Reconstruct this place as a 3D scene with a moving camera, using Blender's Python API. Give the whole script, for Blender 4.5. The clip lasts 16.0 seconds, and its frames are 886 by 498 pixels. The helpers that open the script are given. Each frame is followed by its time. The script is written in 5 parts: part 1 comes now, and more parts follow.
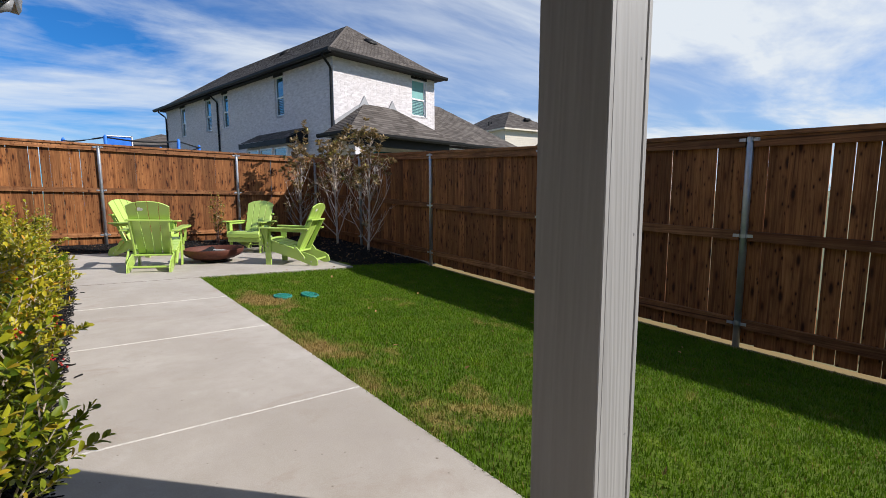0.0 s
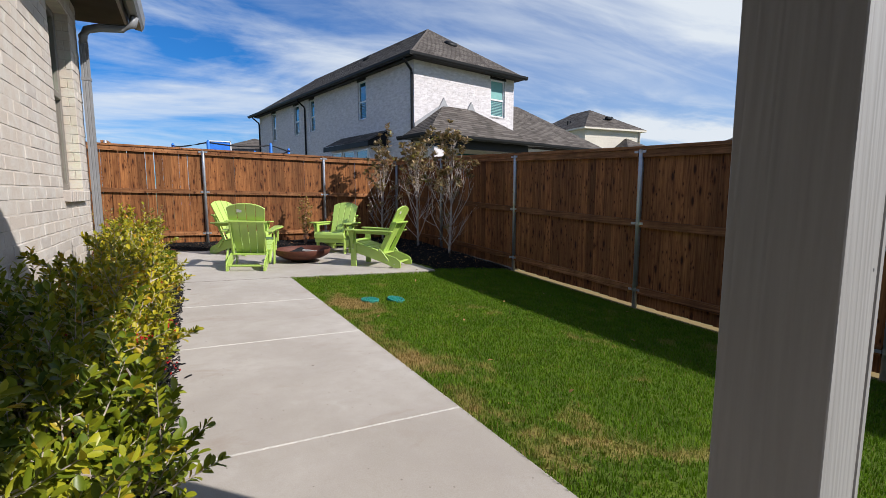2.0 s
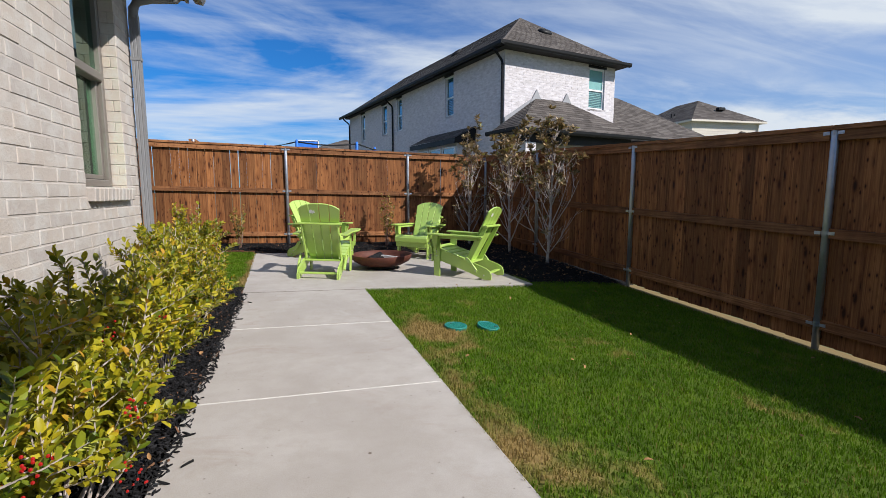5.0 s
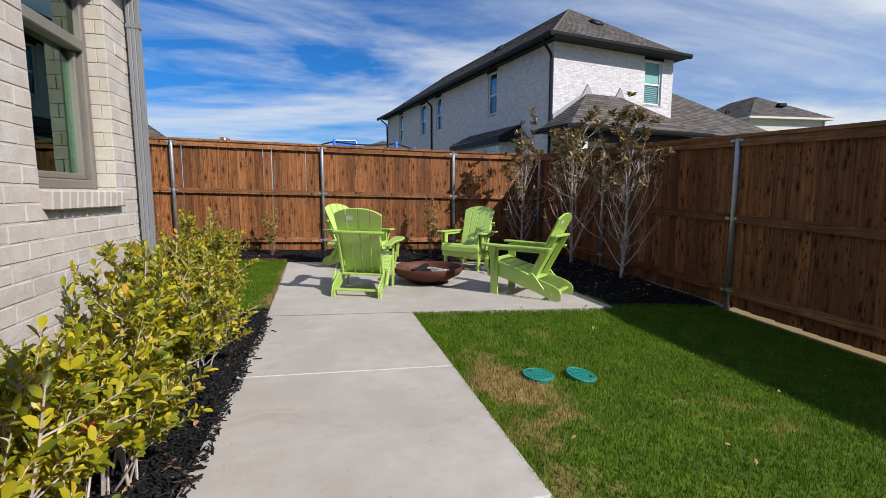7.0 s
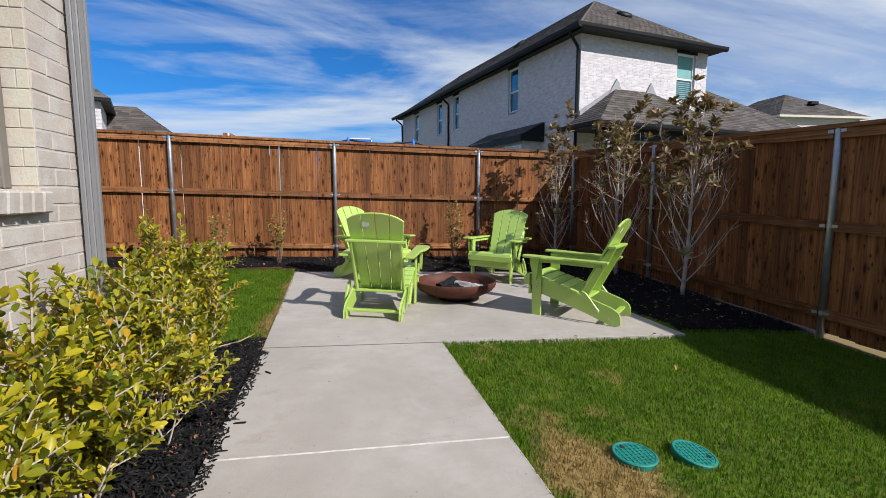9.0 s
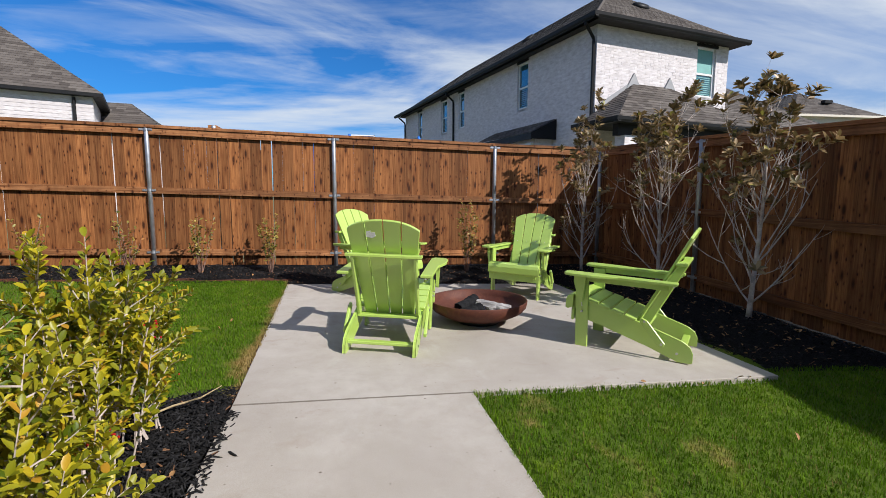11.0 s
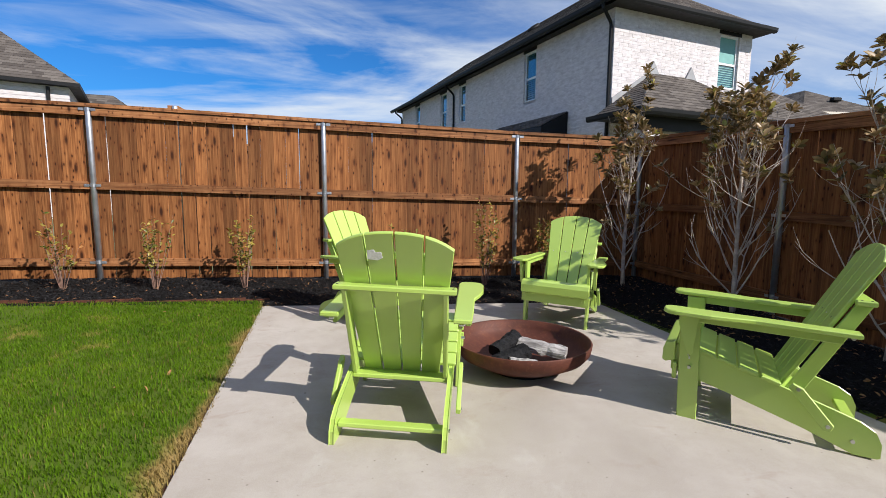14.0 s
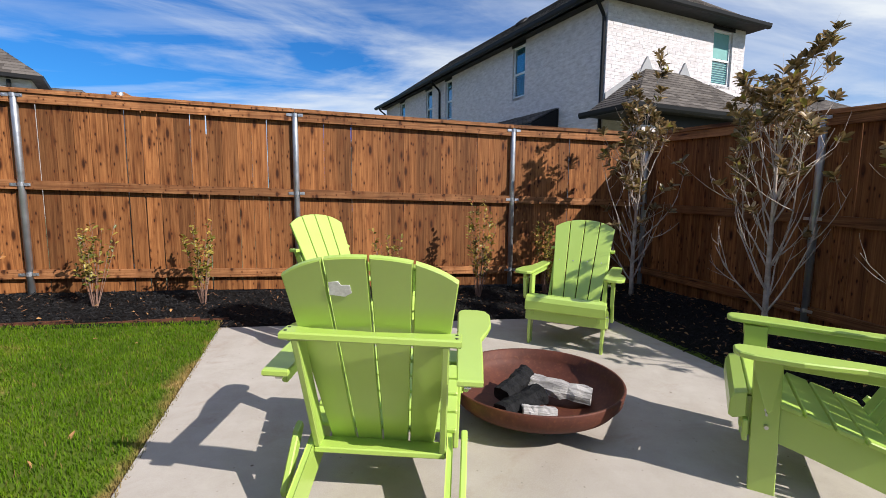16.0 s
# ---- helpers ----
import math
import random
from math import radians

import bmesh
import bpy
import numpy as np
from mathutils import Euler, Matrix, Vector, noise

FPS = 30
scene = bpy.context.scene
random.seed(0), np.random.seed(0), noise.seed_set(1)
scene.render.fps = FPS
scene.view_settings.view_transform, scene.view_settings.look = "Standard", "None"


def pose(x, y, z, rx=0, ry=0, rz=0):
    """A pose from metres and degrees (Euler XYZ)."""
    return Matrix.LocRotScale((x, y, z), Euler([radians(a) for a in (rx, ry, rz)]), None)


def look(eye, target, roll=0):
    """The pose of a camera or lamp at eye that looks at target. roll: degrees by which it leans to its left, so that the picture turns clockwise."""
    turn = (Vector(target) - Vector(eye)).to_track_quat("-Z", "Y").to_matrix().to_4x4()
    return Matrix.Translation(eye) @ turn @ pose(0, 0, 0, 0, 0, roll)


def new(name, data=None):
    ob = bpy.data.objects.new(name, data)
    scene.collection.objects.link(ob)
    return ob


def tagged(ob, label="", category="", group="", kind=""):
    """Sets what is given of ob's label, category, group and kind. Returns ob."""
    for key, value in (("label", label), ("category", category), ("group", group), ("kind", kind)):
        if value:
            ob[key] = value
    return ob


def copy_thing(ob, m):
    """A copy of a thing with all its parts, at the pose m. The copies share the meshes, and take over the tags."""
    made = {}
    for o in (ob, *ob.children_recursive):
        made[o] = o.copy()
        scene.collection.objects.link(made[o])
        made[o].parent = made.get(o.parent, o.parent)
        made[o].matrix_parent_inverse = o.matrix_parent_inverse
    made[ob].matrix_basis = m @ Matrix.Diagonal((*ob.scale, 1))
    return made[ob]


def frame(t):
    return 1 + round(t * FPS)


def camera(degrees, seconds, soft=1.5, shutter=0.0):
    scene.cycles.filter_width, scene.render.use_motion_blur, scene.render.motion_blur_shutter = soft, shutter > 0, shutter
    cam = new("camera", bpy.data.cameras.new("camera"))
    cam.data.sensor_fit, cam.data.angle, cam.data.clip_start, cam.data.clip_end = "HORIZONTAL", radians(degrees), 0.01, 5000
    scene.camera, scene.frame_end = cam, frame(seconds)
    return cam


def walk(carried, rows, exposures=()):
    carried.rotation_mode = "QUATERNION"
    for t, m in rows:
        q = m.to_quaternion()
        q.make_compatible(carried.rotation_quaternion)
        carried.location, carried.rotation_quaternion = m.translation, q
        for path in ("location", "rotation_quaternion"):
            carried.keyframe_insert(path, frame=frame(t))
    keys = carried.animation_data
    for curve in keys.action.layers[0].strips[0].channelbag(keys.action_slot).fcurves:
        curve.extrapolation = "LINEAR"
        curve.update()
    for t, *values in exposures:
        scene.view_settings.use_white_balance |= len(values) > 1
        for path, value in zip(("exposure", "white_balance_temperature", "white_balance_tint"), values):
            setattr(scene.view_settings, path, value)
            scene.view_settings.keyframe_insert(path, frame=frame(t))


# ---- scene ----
cam = camera(86.8, 16.0, soft=0.75)
PATH = [
    (0, (0.364, -0.152, 1.052), (1.566, 1.428, 0.809), -0.2),
    (0.5, (0.304, -0.194, 1.113), (1.446, 1.429, 0.868), -0.2),
    (1, (0.303, -0.186, 1.115), (1.377, 1.483, 0.87), -0.2),
    (1.5, (0.302, -0.089, 1.098), (1.310, 1.621, 0.86), -0.1),
    (2, (0.320, 0.093, 1.087), (1.266, 1.839, 0.848), -0.0),
    (2.5, (0.370, 0.236, 1.08), (1.265, 2.009, 0.842), -0.0),
    (3, (0.445, 0.385, 1.071), (1.299, 2.178, 0.832), -0.2),
    (3.5, (0.52, 0.551, 1.065), (1.33, 2.365, 0.827), -0.3),
    (4, (0.576, 0.71, 1.072), (1.318, 2.552, 0.832), -0.2),
    (6.5, (0.708, 1.863, 1.068), (1.21, 3.785, 0.835), 0.0),
    (7, (0.691, 2.096, 1.084), (1.17, 4.024, 0.852), -0.0),
    (7.5, (0.69, 2.307, 1.076), (1.156, 4.239, 0.85), 0.0),
    (8, (0.723, 2.537, 1.081), (1.176, 4.472, 0.857), -0.1),
    (8.5, (0.738, 2.739, 1.081), (1.174, 4.678, 0.857), -0.1),
    (9, (0.714, 2.96, 1.087), (1.139, 4.901, 0.861), 0.1),
    (11.5, (0.733, 4.035, 1.104), (1.155, 5.977, 0.878), 0.3),
    (12, (0.717, 4.24, 1.098), (1.143, 6.18, 0.869), 0.4),
    (12.5, (0.74, 4.479, 1.096), (1.169, 6.419, 0.867), 0.4),
    (13, (0.75, 4.686, 1.099), (1.182, 6.626, 0.869), 0.5),
    (13.5, (0.76, 4.891, 1.09), (1.193, 6.83, 0.86), 0.5),
    (14, (0.766, 5.063, 1.097), (1.21, 6.999, 0.865), 0.5),
    (14.5, (0.809, 5.245, 1.1), (1.274, 7.176, 0.864), 0.5),
    (15, (0.858, 5.418, 1.119), (1.336, 7.346, 0.88), 0.5),
    (15.5, (0.867, 5.569, 1.114), (1.356, 7.494, 0.876), 0.6),
    (16, (0.872, 5.695, 1.112), (1.377, 7.616, 0.876), 0.5),
]
EXPOSURES = ((0.0, 0.36, 6380, 10), (4.0, 0.28, 6230, 10), (7.0, 0.23, 6210, 10), (9.0, 0.24, 6240, 10), (12.5, 0.35, 6430, 10), (16.0, 0.47, 6480, 10))
walk(cam, [(t, look(eye, target, roll)) for t, eye, target, roll in PATH], EXPOSURES)

# ---- world and sun ----
SUN = Vector((1.0, -1.05, 1.08)).normalized()
sun_data = bpy.data.lights.new("sun", "SUN")
sun_data.energy, sun_data.angle, sun_data.color = 5.0, radians(0.55), (1.0, 0.945, 0.88)
sun = new("sun", sun_data)
sun.matrix_world = look((20, -22, 21), (20 - SUN.x, -22 - SUN.y, 21 - SUN.z))

world = bpy.data.worlds.new("sky")
scene.world = world
world.use_nodes = True
wn, wl = world.node_tree.nodes, world.node_tree.links
wn.clear()


def wnode(kind, **values):
    n = wn.new(kind)
    for k, v in values.items():
        n.inputs[k].default_value = v
    return n


sky = wn.new("ShaderNodeTexSky")
sky.sky_type, sky.sun_disc = "NISHITA", False
sky.sun_elevation, sky.sun_rotation = math.asin(SUN.z), math.atan2(SUN.x, SUN.y)
sky.air_density, sky.dust_density, sky.ozone_density = 1.0, 0.3, 2.5
coord = wn.new("ShaderNodeTexCoord")
split = wn.new("ShaderNodeSeparateXYZ")
wl.new(coord.outputs["Generated"], split.inputs[0])
height = wn.new("ShaderNodeMath")
height.operation = "ADD"
height.inputs[1].default_value = 0.12
wl.new(split.outputs[2], height.inputs[0])
flat = []
for k in (0, 1):
    d = wn.new("ShaderNodeMath")
    d.operation = "DIVIDE"
    wl.new(split.outputs[k], d.inputs[0])
    wl.new(height.outputs[0], d.inputs[1])
    flat.append(d)
plane = wn.new("ShaderNodeCombineXYZ")
wl.new(flat[0].outputs[0], plane.inputs[0])
wl.new(flat[1].outputs[0], plane.inputs[1])


def cloud_layer(angle, stretch, scale, low, high, shift):
    m = wn.new("ShaderNodeMapping")
    m.inputs["Rotation"].default_value = (0, 0, radians(angle))
    m.inputs["Scale"].default_value = (stretch, 1, 1)
    m.inputs["Location"].default_value = (shift, shift * 0.7, 0)
    wl.new(plane.outputs[0], m.inputs[0])
    n = wnode("ShaderNodeTexNoise", Scale=scale, Detail=8.0, Roughness=0.58, Distortion=0.7)
    wl.new(m.outputs[0], n.inputs["Vector"])
    r = wn.new("ShaderNodeMapRange")
    r.interpolation_type = "SMOOTHSTEP"
    r.inputs["From Min"].default_value, r.inputs["From Max"].default_value = low, high
    wl.new(n.outputs["Fac"], r.inputs["Value"])
    return r


big = cloud_layer(-24, 0.55, 0.75, 0.40, 0.66, 3.4)
fine = cloud_layer(-34, 0.30, 2.6, 0.38, 0.78, 7.1)
veil = wn.new("ShaderNodeMath")
veil.operation = "MULTIPLY_ADD"
wl.new(fine.outputs[0], veil.inputs[0])
veil.inputs[1].default_value = 0.45
wl.new(big.outputs[0], veil.inputs[2])
drift = wn.new("ShaderNodeMapRange")
for key, value in (("From Min", 0.10), ("From Max", 0.75), ("To Min", -0.10), ("To Max", 0.42)):
    drift.inputs[key].default_value = value
wl.new(split.outputs[0], drift.inputs["Value"])
cover = wn.new("ShaderNodeMath")
cover.operation = "ADD"
wl.new(veil.outputs[0], cover.inputs[0])
wl.new(drift.outputs[0], cover.inputs[1])
cap = wn.new("ShaderNodeMath")
cap.operation, cap.use_clamp = "MULTIPLY", True
cap.inputs[1].default_value = 0.76
wl.new(cover.outputs[0], cap.inputs[0])
tint = wn.new("ShaderNodeMix")
tint.data_type, tint.blend_type = "RGBA", "MULTIPLY"
tint.inputs["Factor"].default_value = 1.0
tint.inputs[7].default_value = (0.25, 0.84, 1.50, 1)
wl.new(sky.outputs[0], tint.inputs[6])
mixed = wn.new("ShaderNodeMix")
mixed.data_type = "RGBA"
mixed.inputs[7].default_value = (9.5, 10.1, 10.7, 1)
wl.new(cap.outputs[0], mixed.inputs["Factor"])
wl.new(tint.outputs[2], mixed.inputs[6])
back = wnode("ShaderNodeBackground", Strength=0.064)
wl.new(mixed.outputs[2], back.inputs["Color"])
wout = wn.new("ShaderNodeOutputWorld")
wl.new(back.outputs[0], wout.inputs["Surface"])


# ---- materials ----
class Mat:
    """A principled material with a small set of helpers."""

    def __init__(self, name, rough=0.7, metal=0.0, spec=0.5):
        self.m = bpy.data.materials.new(name)
        self.m.use_nodes = True
        self.n, self.l = self.m.node_tree.nodes, self.m.node_tree.links
        self.b = self.n["Principled BSDF"]
        self.b.inputs["Roughness"].default_value = rough
        self.b.inputs["Metallic"].default_value = metal
        self.b.inputs["Specular IOR Level"].default_value = spec
        self.tc = self.n.new("ShaderNodeTexCoord")
        self.oi = self.n.new("ShaderNodeObjectInfo")
        self.geo = self.n.new("ShaderNodeNewGeometry")

    def vec(self, source="Object", scale=(1, 1, 1), offset=0.0):
        m = self.n.new("ShaderNodeMapping")
        m.inputs["Scale"].default_value = scale
        self.l.new(self.geo.outputs["Position"] if source == "World" else self.tc.outputs[source], m.inputs["Vector"])
        if not offset:
            return m.outputs[0]
        a = self.n.new("ShaderNodeVectorMath")
        a.operation = "MULTIPLY_ADD"
        c = self.n.new("ShaderNodeCombineXYZ")
        for i in range(3):
            self.l.new(self.oi.outputs["Random"], c.inputs[i])
        self.l.new(c.outputs[0], a.inputs[0])
        a.inputs[1].default_value = (offset, offset * 1.7, offset * 2.3)
        self.l.new(m.outputs[0], a.inputs[2])
        return a.outputs[0]

    def noise(self, vec, scale, detail=4.0, rough=0.55, distort=0.0):
        t = self.n.new("ShaderNodeTexNoise")
        t.inputs["Scale"].default_value, t.inputs["Detail"].default_value = scale, detail
        t.inputs["Roughness"].default_value, t.inputs["Distortion"].default_value = rough, distort
        self.l.new(vec, t.inputs["Vector"])
        return t.outputs["Fac"]

    def span(self, value, low, high, a=0.0, b=1.0):
        r = self.n.new("ShaderNodeMapRange")
        for k, v in (("From Min", low), ("From Max", high), ("To Min", a), ("To Max", b)):
            r.inputs[k].default_value = v
        self.l.new(value, r.inputs["Value"])
        return r.outputs[0]

    def ramp(self, value, *stops):
        r = self.n.new("ShaderNodeValToRGB")
        e = r.color_ramp.elements
        while len(e) < len(stops):
            e.new(0.5)
        for el, (p, c) in zip(e, stops):
            el.position, el.color = p, (*c, 1)
        self.l.new(value, r.inputs[0])
        return r.outputs[0]

    def mix(self, fac, a, b, blend="MIX"):
        x = self.n.new("ShaderNodeMix")
        x.data_type, x.blend_type = "RGBA", blend
        for sock, v in (("Factor", fac), (6, a), (7, b)):
            if isinstance(v, tuple):
                x.inputs[sock].default_value = (*v, 1)
            elif isinstance(v, (int, float)):
                x.inputs[sock].default_value = v
            else:
                self.l.new(v, x.inputs[sock])
        return x.outputs[2]

    def math(self, op, a, b):
        x = self.n.new("ShaderNodeMath")
        x.operation = op
        for i, v in enumerate((a, b)):
            if isinstance(v, (int, float)):
                x.inputs[i].default_value = v
            else:
                self.l.new(v, x.inputs[i])
        return x.outputs[0]

    def color(self, c):
        if isinstance(c, tuple):
            self.b.inputs["Base Color"].default_value = (*c, 1)
        else:
            self.l.new(c, self.b.inputs["Base Color"])
        return self

    def bump(self, value, strength=0.3, distance=0.01):
        x = self.n.new("ShaderNodeBump")
        x.inputs["Strength"].default_value, x.inputs["Distance"].default_value = strength, distance
        self.l.new(value, x.inputs["Height"])
        self.l.new(x.outputs[0], self.b.inputs["Normal"])
        return self

    def rough(self, value):
        self.l.new(value, self.b.inputs["Roughness"])
        return self


def cedar(name, tone, along=(60, 60, 3.0)):
    m = Mat(name, 0.75, spec=0.25)
    grain = m.noise(m.vec("Object", along, 9.0), 1.0, 6, 0.6, 0.8)
    broad = m.noise(m.vec("Object", (5, 5, 0.7), 21.0), 1.0, 3)
    streak = m.noise(m.vec("Object", (26, 26, 1.3) if along[2] < along[0] else (1.3, 1.3, 26), 15.0), 1.0, 4, 0.6, 0.5)
    r, g, b = tone
    c = m.ramp(grain, (0.28, (r * 0.38, g * 0.30, b * 0.25)), (0.5, tone), (0.74, (r * 1.6, g * 1.75, b * 1.9)))
    var = m.span(m.oi.outputs["Random"], 0, 1, 0.62, 1.38)
    lum = m.math("MULTIPLY", var, m.span(broad, 0.3, 0.7, 0.72, 1.2))
    grey = m.n.new("ShaderNodeCombineColor")
    for i in range(3):
        m.l.new(lum, grey.inputs[i])
    c = m.mix(1.0, c, grey.outputs[0], "MULTIPLY")
    c = m.mix(m.span(streak, 0.56, 0.72, 0, 0.55), c, (r * 0.30, g * 0.24, b * 0.22))
    for sx, sz, lo, hi, shift in ((12, 6.5, 0.13, 0.24, 33.0), (24, 17, 0.11, 0.20, 57.0)):
        knots = m.n.new("ShaderNodeTexVoronoi")
        knots.inputs["Scale"].default_value = 1.0
        m.l.new(m.vec("Object", (sx, 0.01, sz), shift), knots.inputs["Vector"])
        halo = m.span(knots.outputs["Distance"], lo, hi * 1.9, 0.55, 0.0)
        c = m.mix(halo, c, (r * 0.55, g * 0.38, b * 0.28))
        c = m.mix(m.span(knots.outputs["Distance"], lo * 0.8, hi, 0.92, 0.0), c, (r * 0.12, g * 0.09, b * 0.09))
    return m.color(c).bump(grain, 0.35, 0.004).m


def plain(name, c, rough=0.6, metal=0.0, vary=0.15, scale=6.0, bump=0.1, spec=0.5, fine=60.0, dist=0.003):
    m = Mat(name, rough, metal, spec)
    n1 = m.noise(m.vec("Object", (1, 1, 1), 5.0), scale, 5)
    n2 = m.noise(m.vec("Object", (1, 1, 1), 3.0), fine, 3)
    lo = tuple(v * (1 - vary) for v in c)
    hi = tuple(min(1, v * (1 + vary)) for v in c)
    m.color(m.ramp(n1, (0.3, lo), (0.7, hi))).bump(n2, bump, dist)
    m.rough(m.span(n1, 0.3, 0.7, max(0.05, rough - 0.08), min(1, rough + 0.08)))
    return m.m


PICKET = cedar("stained_cedar", (0.232, 0.090, 0.029))
RAIL = cedar("cedar_rail", (0.255, 0.108, 0.042), (2.2, 2.2, 70))
STEEL = plain("galvanised_steel", (0.46, 0.48, 0.51), 0.42, 0.8, 0.12, 12, 0.05)
BOLT = plain("bolt_steel", (0.6, 0.6, 0.6), 0.3, 1.0, 0.05)
DARKTRIM = plain("dark_trim", (0.010, 0.010, 0.011), 0.5, 0, 0.1, spec=0.2)
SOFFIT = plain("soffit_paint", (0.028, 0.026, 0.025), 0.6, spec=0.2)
GREYTRIM = plain("grey_trim", (0.20, 0.20, 0.205), 0.42, 0, 0.06)
TANFRAME = plain("tan_window_frame", (0.17, 0.148, 0.125), 0.45, 0, 0.06)
WHITEFRAME = plain("white_vinyl", (0.75, 0.75, 0.76), 0.4, 0, 0.04)
BLACK = plain("black_plastic", (0.012, 0.012, 0.013), 0.5)
BLUE = plain("blue_foam", (0.02, 0.16, 0.62), 0.6)
GREENCOVER = plain("green_valve_cover", (0.010, 0.19, 0.150), 0.6, 0, 0.2, 30, 0.1)
BARK = plain("grey_bark", (0.43, 0.365, 0.32), 0.85, 0, 0.35, 18, 0.5, 0.2, 90, 0.004)
TWIG = plain("young_stem", (0.36, 0.27, 0.15), 0.8, 0, 0.3, 20, 0.3)
REDTWIG = plain("reddish_stem", (0.23, 0.135, 0.10), 0.8, 0, 0.3, 20, 0.3)
BERRY = plain("red_berry", (0.35, 0.012, 0.01), 0.3)
RUSTEDGE = plain("rusted_edging", (0.10, 0.035, 0.018), 0.8, 0.2, 0.4, 25, 0.4)
CHAR = plain("charred_log", (0.010, 0.010, 0.011), 0.9, 0, 0.6, 25, 1.0, 0.2, 45, 0.012)
FLASHING = plain("dull_flashing", (0.27, 0.27, 0.28), 0.6, 0.2, 0.12)
CREAM = plain("cream_siding", (0.62, 0.56, 0.47), 0.7, 0, 0.05)
LEAFDRY = plain("dry_leaf", (0.30, 0.16, 0.06), 0.8, 0, 0.4)
STICKER = plain("torn_sticker", (0.75, 0.74, 0.72), 0.5, 0, 0.2, 60)


def make_concrete():
    m = Mat("concrete", 0.85, spec=0.3)
    w = m.vec("World")
    stain = m.noise(w, 0.9, 5, 0.6, 0.4)
    mott = m.noise(w, 7.0, 6, 0.65)
    sand = m.noise(w, 220.0, 2)
    pits = m.n.new("ShaderNodeTexVoronoi")
    pits.inputs["Scale"].default_value = 14.0
    m.l.new(w, pits.inputs["Vector"])
    c = m.ramp(stain, (0.26, (0.290, 0.250, 0.215)), (0.5, (0.395, 0.352, 0.312)), (0.75, (0.465, 0.425, 0.385)))
    c = m.mix(m.span(mott, 0.38, 0.66, 0, 0.6), c, (0.325, 0.285, 0.24))
    c = m.mix(m.span(sand, 0.35, 0.7, 0, 0.28), c, (0.5, 0.47, 0.43))
    c = m.mix(m.span(pits.outputs["Distance"], 0.03, 0.075, 0.65, 0.0), c, (0.11, 0.09, 0.07))
    specks = m.n.new("ShaderNodeTexVoronoi")
    specks.inputs["Scale"].default_value = 4.3
    m.l.new(w, specks.inputs["Vector"])
    c = m.mix(m.span(specks.outputs["Distance"], 0.022, 0.038, 0.8, 0.0), c, (0.09, 0.06, 0.04))
    rusty = m.noise(m.vec("World", (1.0, 1.6, 1.0)), 1.7, 6, 0.7, 0.6)
    c = m.mix(m.span(rusty, 0.56, 0.74, 0, 0.48), c, (0.25, 0.175, 0.125))
    chalk = m.noise(m.vec("World", (1.4, 0.8, 1.0)), 2.6, 5, 0.65, 0.3)
    c = m.mix(m.span(chalk, 0.60, 0.78, 0, 0.40), c, (0.52, 0.50, 0.475))
    return m.color(c).bump(m.math("ADD", sand, mott), 0.18, 0.004).m


def make_lawn(name, blades):
    m = Mat(name, 0.6 if blades else 0.95, spec=0.1)
    w = m.vec("World")
    patch = m.noise(w, 1.1, 5, 0.62, 0.3)
    spots = m.noise(w, 5.0, 4, 0.6)
    green = m.ramp(spots, (0.25, (0.074, 0.158, 0.005)), (0.55, (0.135, 0.245, 0.009)), (0.8, (0.225, 0.305, 0.016)))
    if blades:
        green = m.mix(m.span(m.geo.outputs["Random Per Island"], 0, 1, 0, 0.75), green, (0.048, 0.100, 0.004))
        green = m.mix(m.span(m.geo.outputs["Random Per Island"], 0.91, 0.99, 0, 1), green, (0.22, 0.17, 0.055))
        m.b.inputs["Subsurface Weight"].default_value = 0.0
    else:
        green = m.mix(0.6, green, (0.05, 0.045, 0.02))
    # dry straw along the paving and in patches
    sx = m.n.new("ShaderNodeSeparateXYZ")
    m.l.new(w, sx.inputs[0])
    dist = m.math("ABSOLUTE", m.math("SUBTRACT", sx.outputs[0], 1.62), 0)
    edge = m.span(dist, 0.05, 0.60, 0.15, 0.0)
    side = m.span(m.math("ABSOLUTE", m.math("SUBTRACT", sx.outputs[0], 0.14), 0), 0.02, 0.16, 0.23, 0.0)
    spot = m.n.new("ShaderNodeVectorMath")
    spot.operation = "DISTANCE"
    spot.inputs[1].default_value = (1.70, 4.56, 0.0)
    m.l.new(w, spot.inputs[0])
    edge = m.math("ADD", m.math("ADD", edge, side), m.span(spot.outputs["Value"], 0.05, 0.36, 0.32, 0.0))
    dry = m.math("ADD", m.math("ADD", patch, edge), m.span(spots, 0.3, 0.7, -0.08, 0.10))
    c = m.mix(m.span(dry, 0.645, 0.79, 0, 0.85), green, (0.34, 0.225, 0.09))
    rim = m.span(sx.outputs[0], 4.93, 4.99, 0.0, 0.9)
    c = m.mix(rim, c, (0.22, 0.16, 0.08))
    m.color(c)
    if blades:
        t = m.n.new("ShaderNodeBsdfTranslucent")
        m.l.new(c, t.inputs["Color"])
        mx = m.n.new("ShaderNodeMixShader")
        mx.inputs[0].default_value = 0.35
        m.l.new(m.b.outputs[0], mx.inputs[1])
        m.l.new(t.outputs[0], mx.inputs[2])
        m.l.new(mx.outputs[0], m.n["Material Output"].inputs["Surface"])
    else:
        m.bump(spots, 0.5, 0.02)
    return m.m


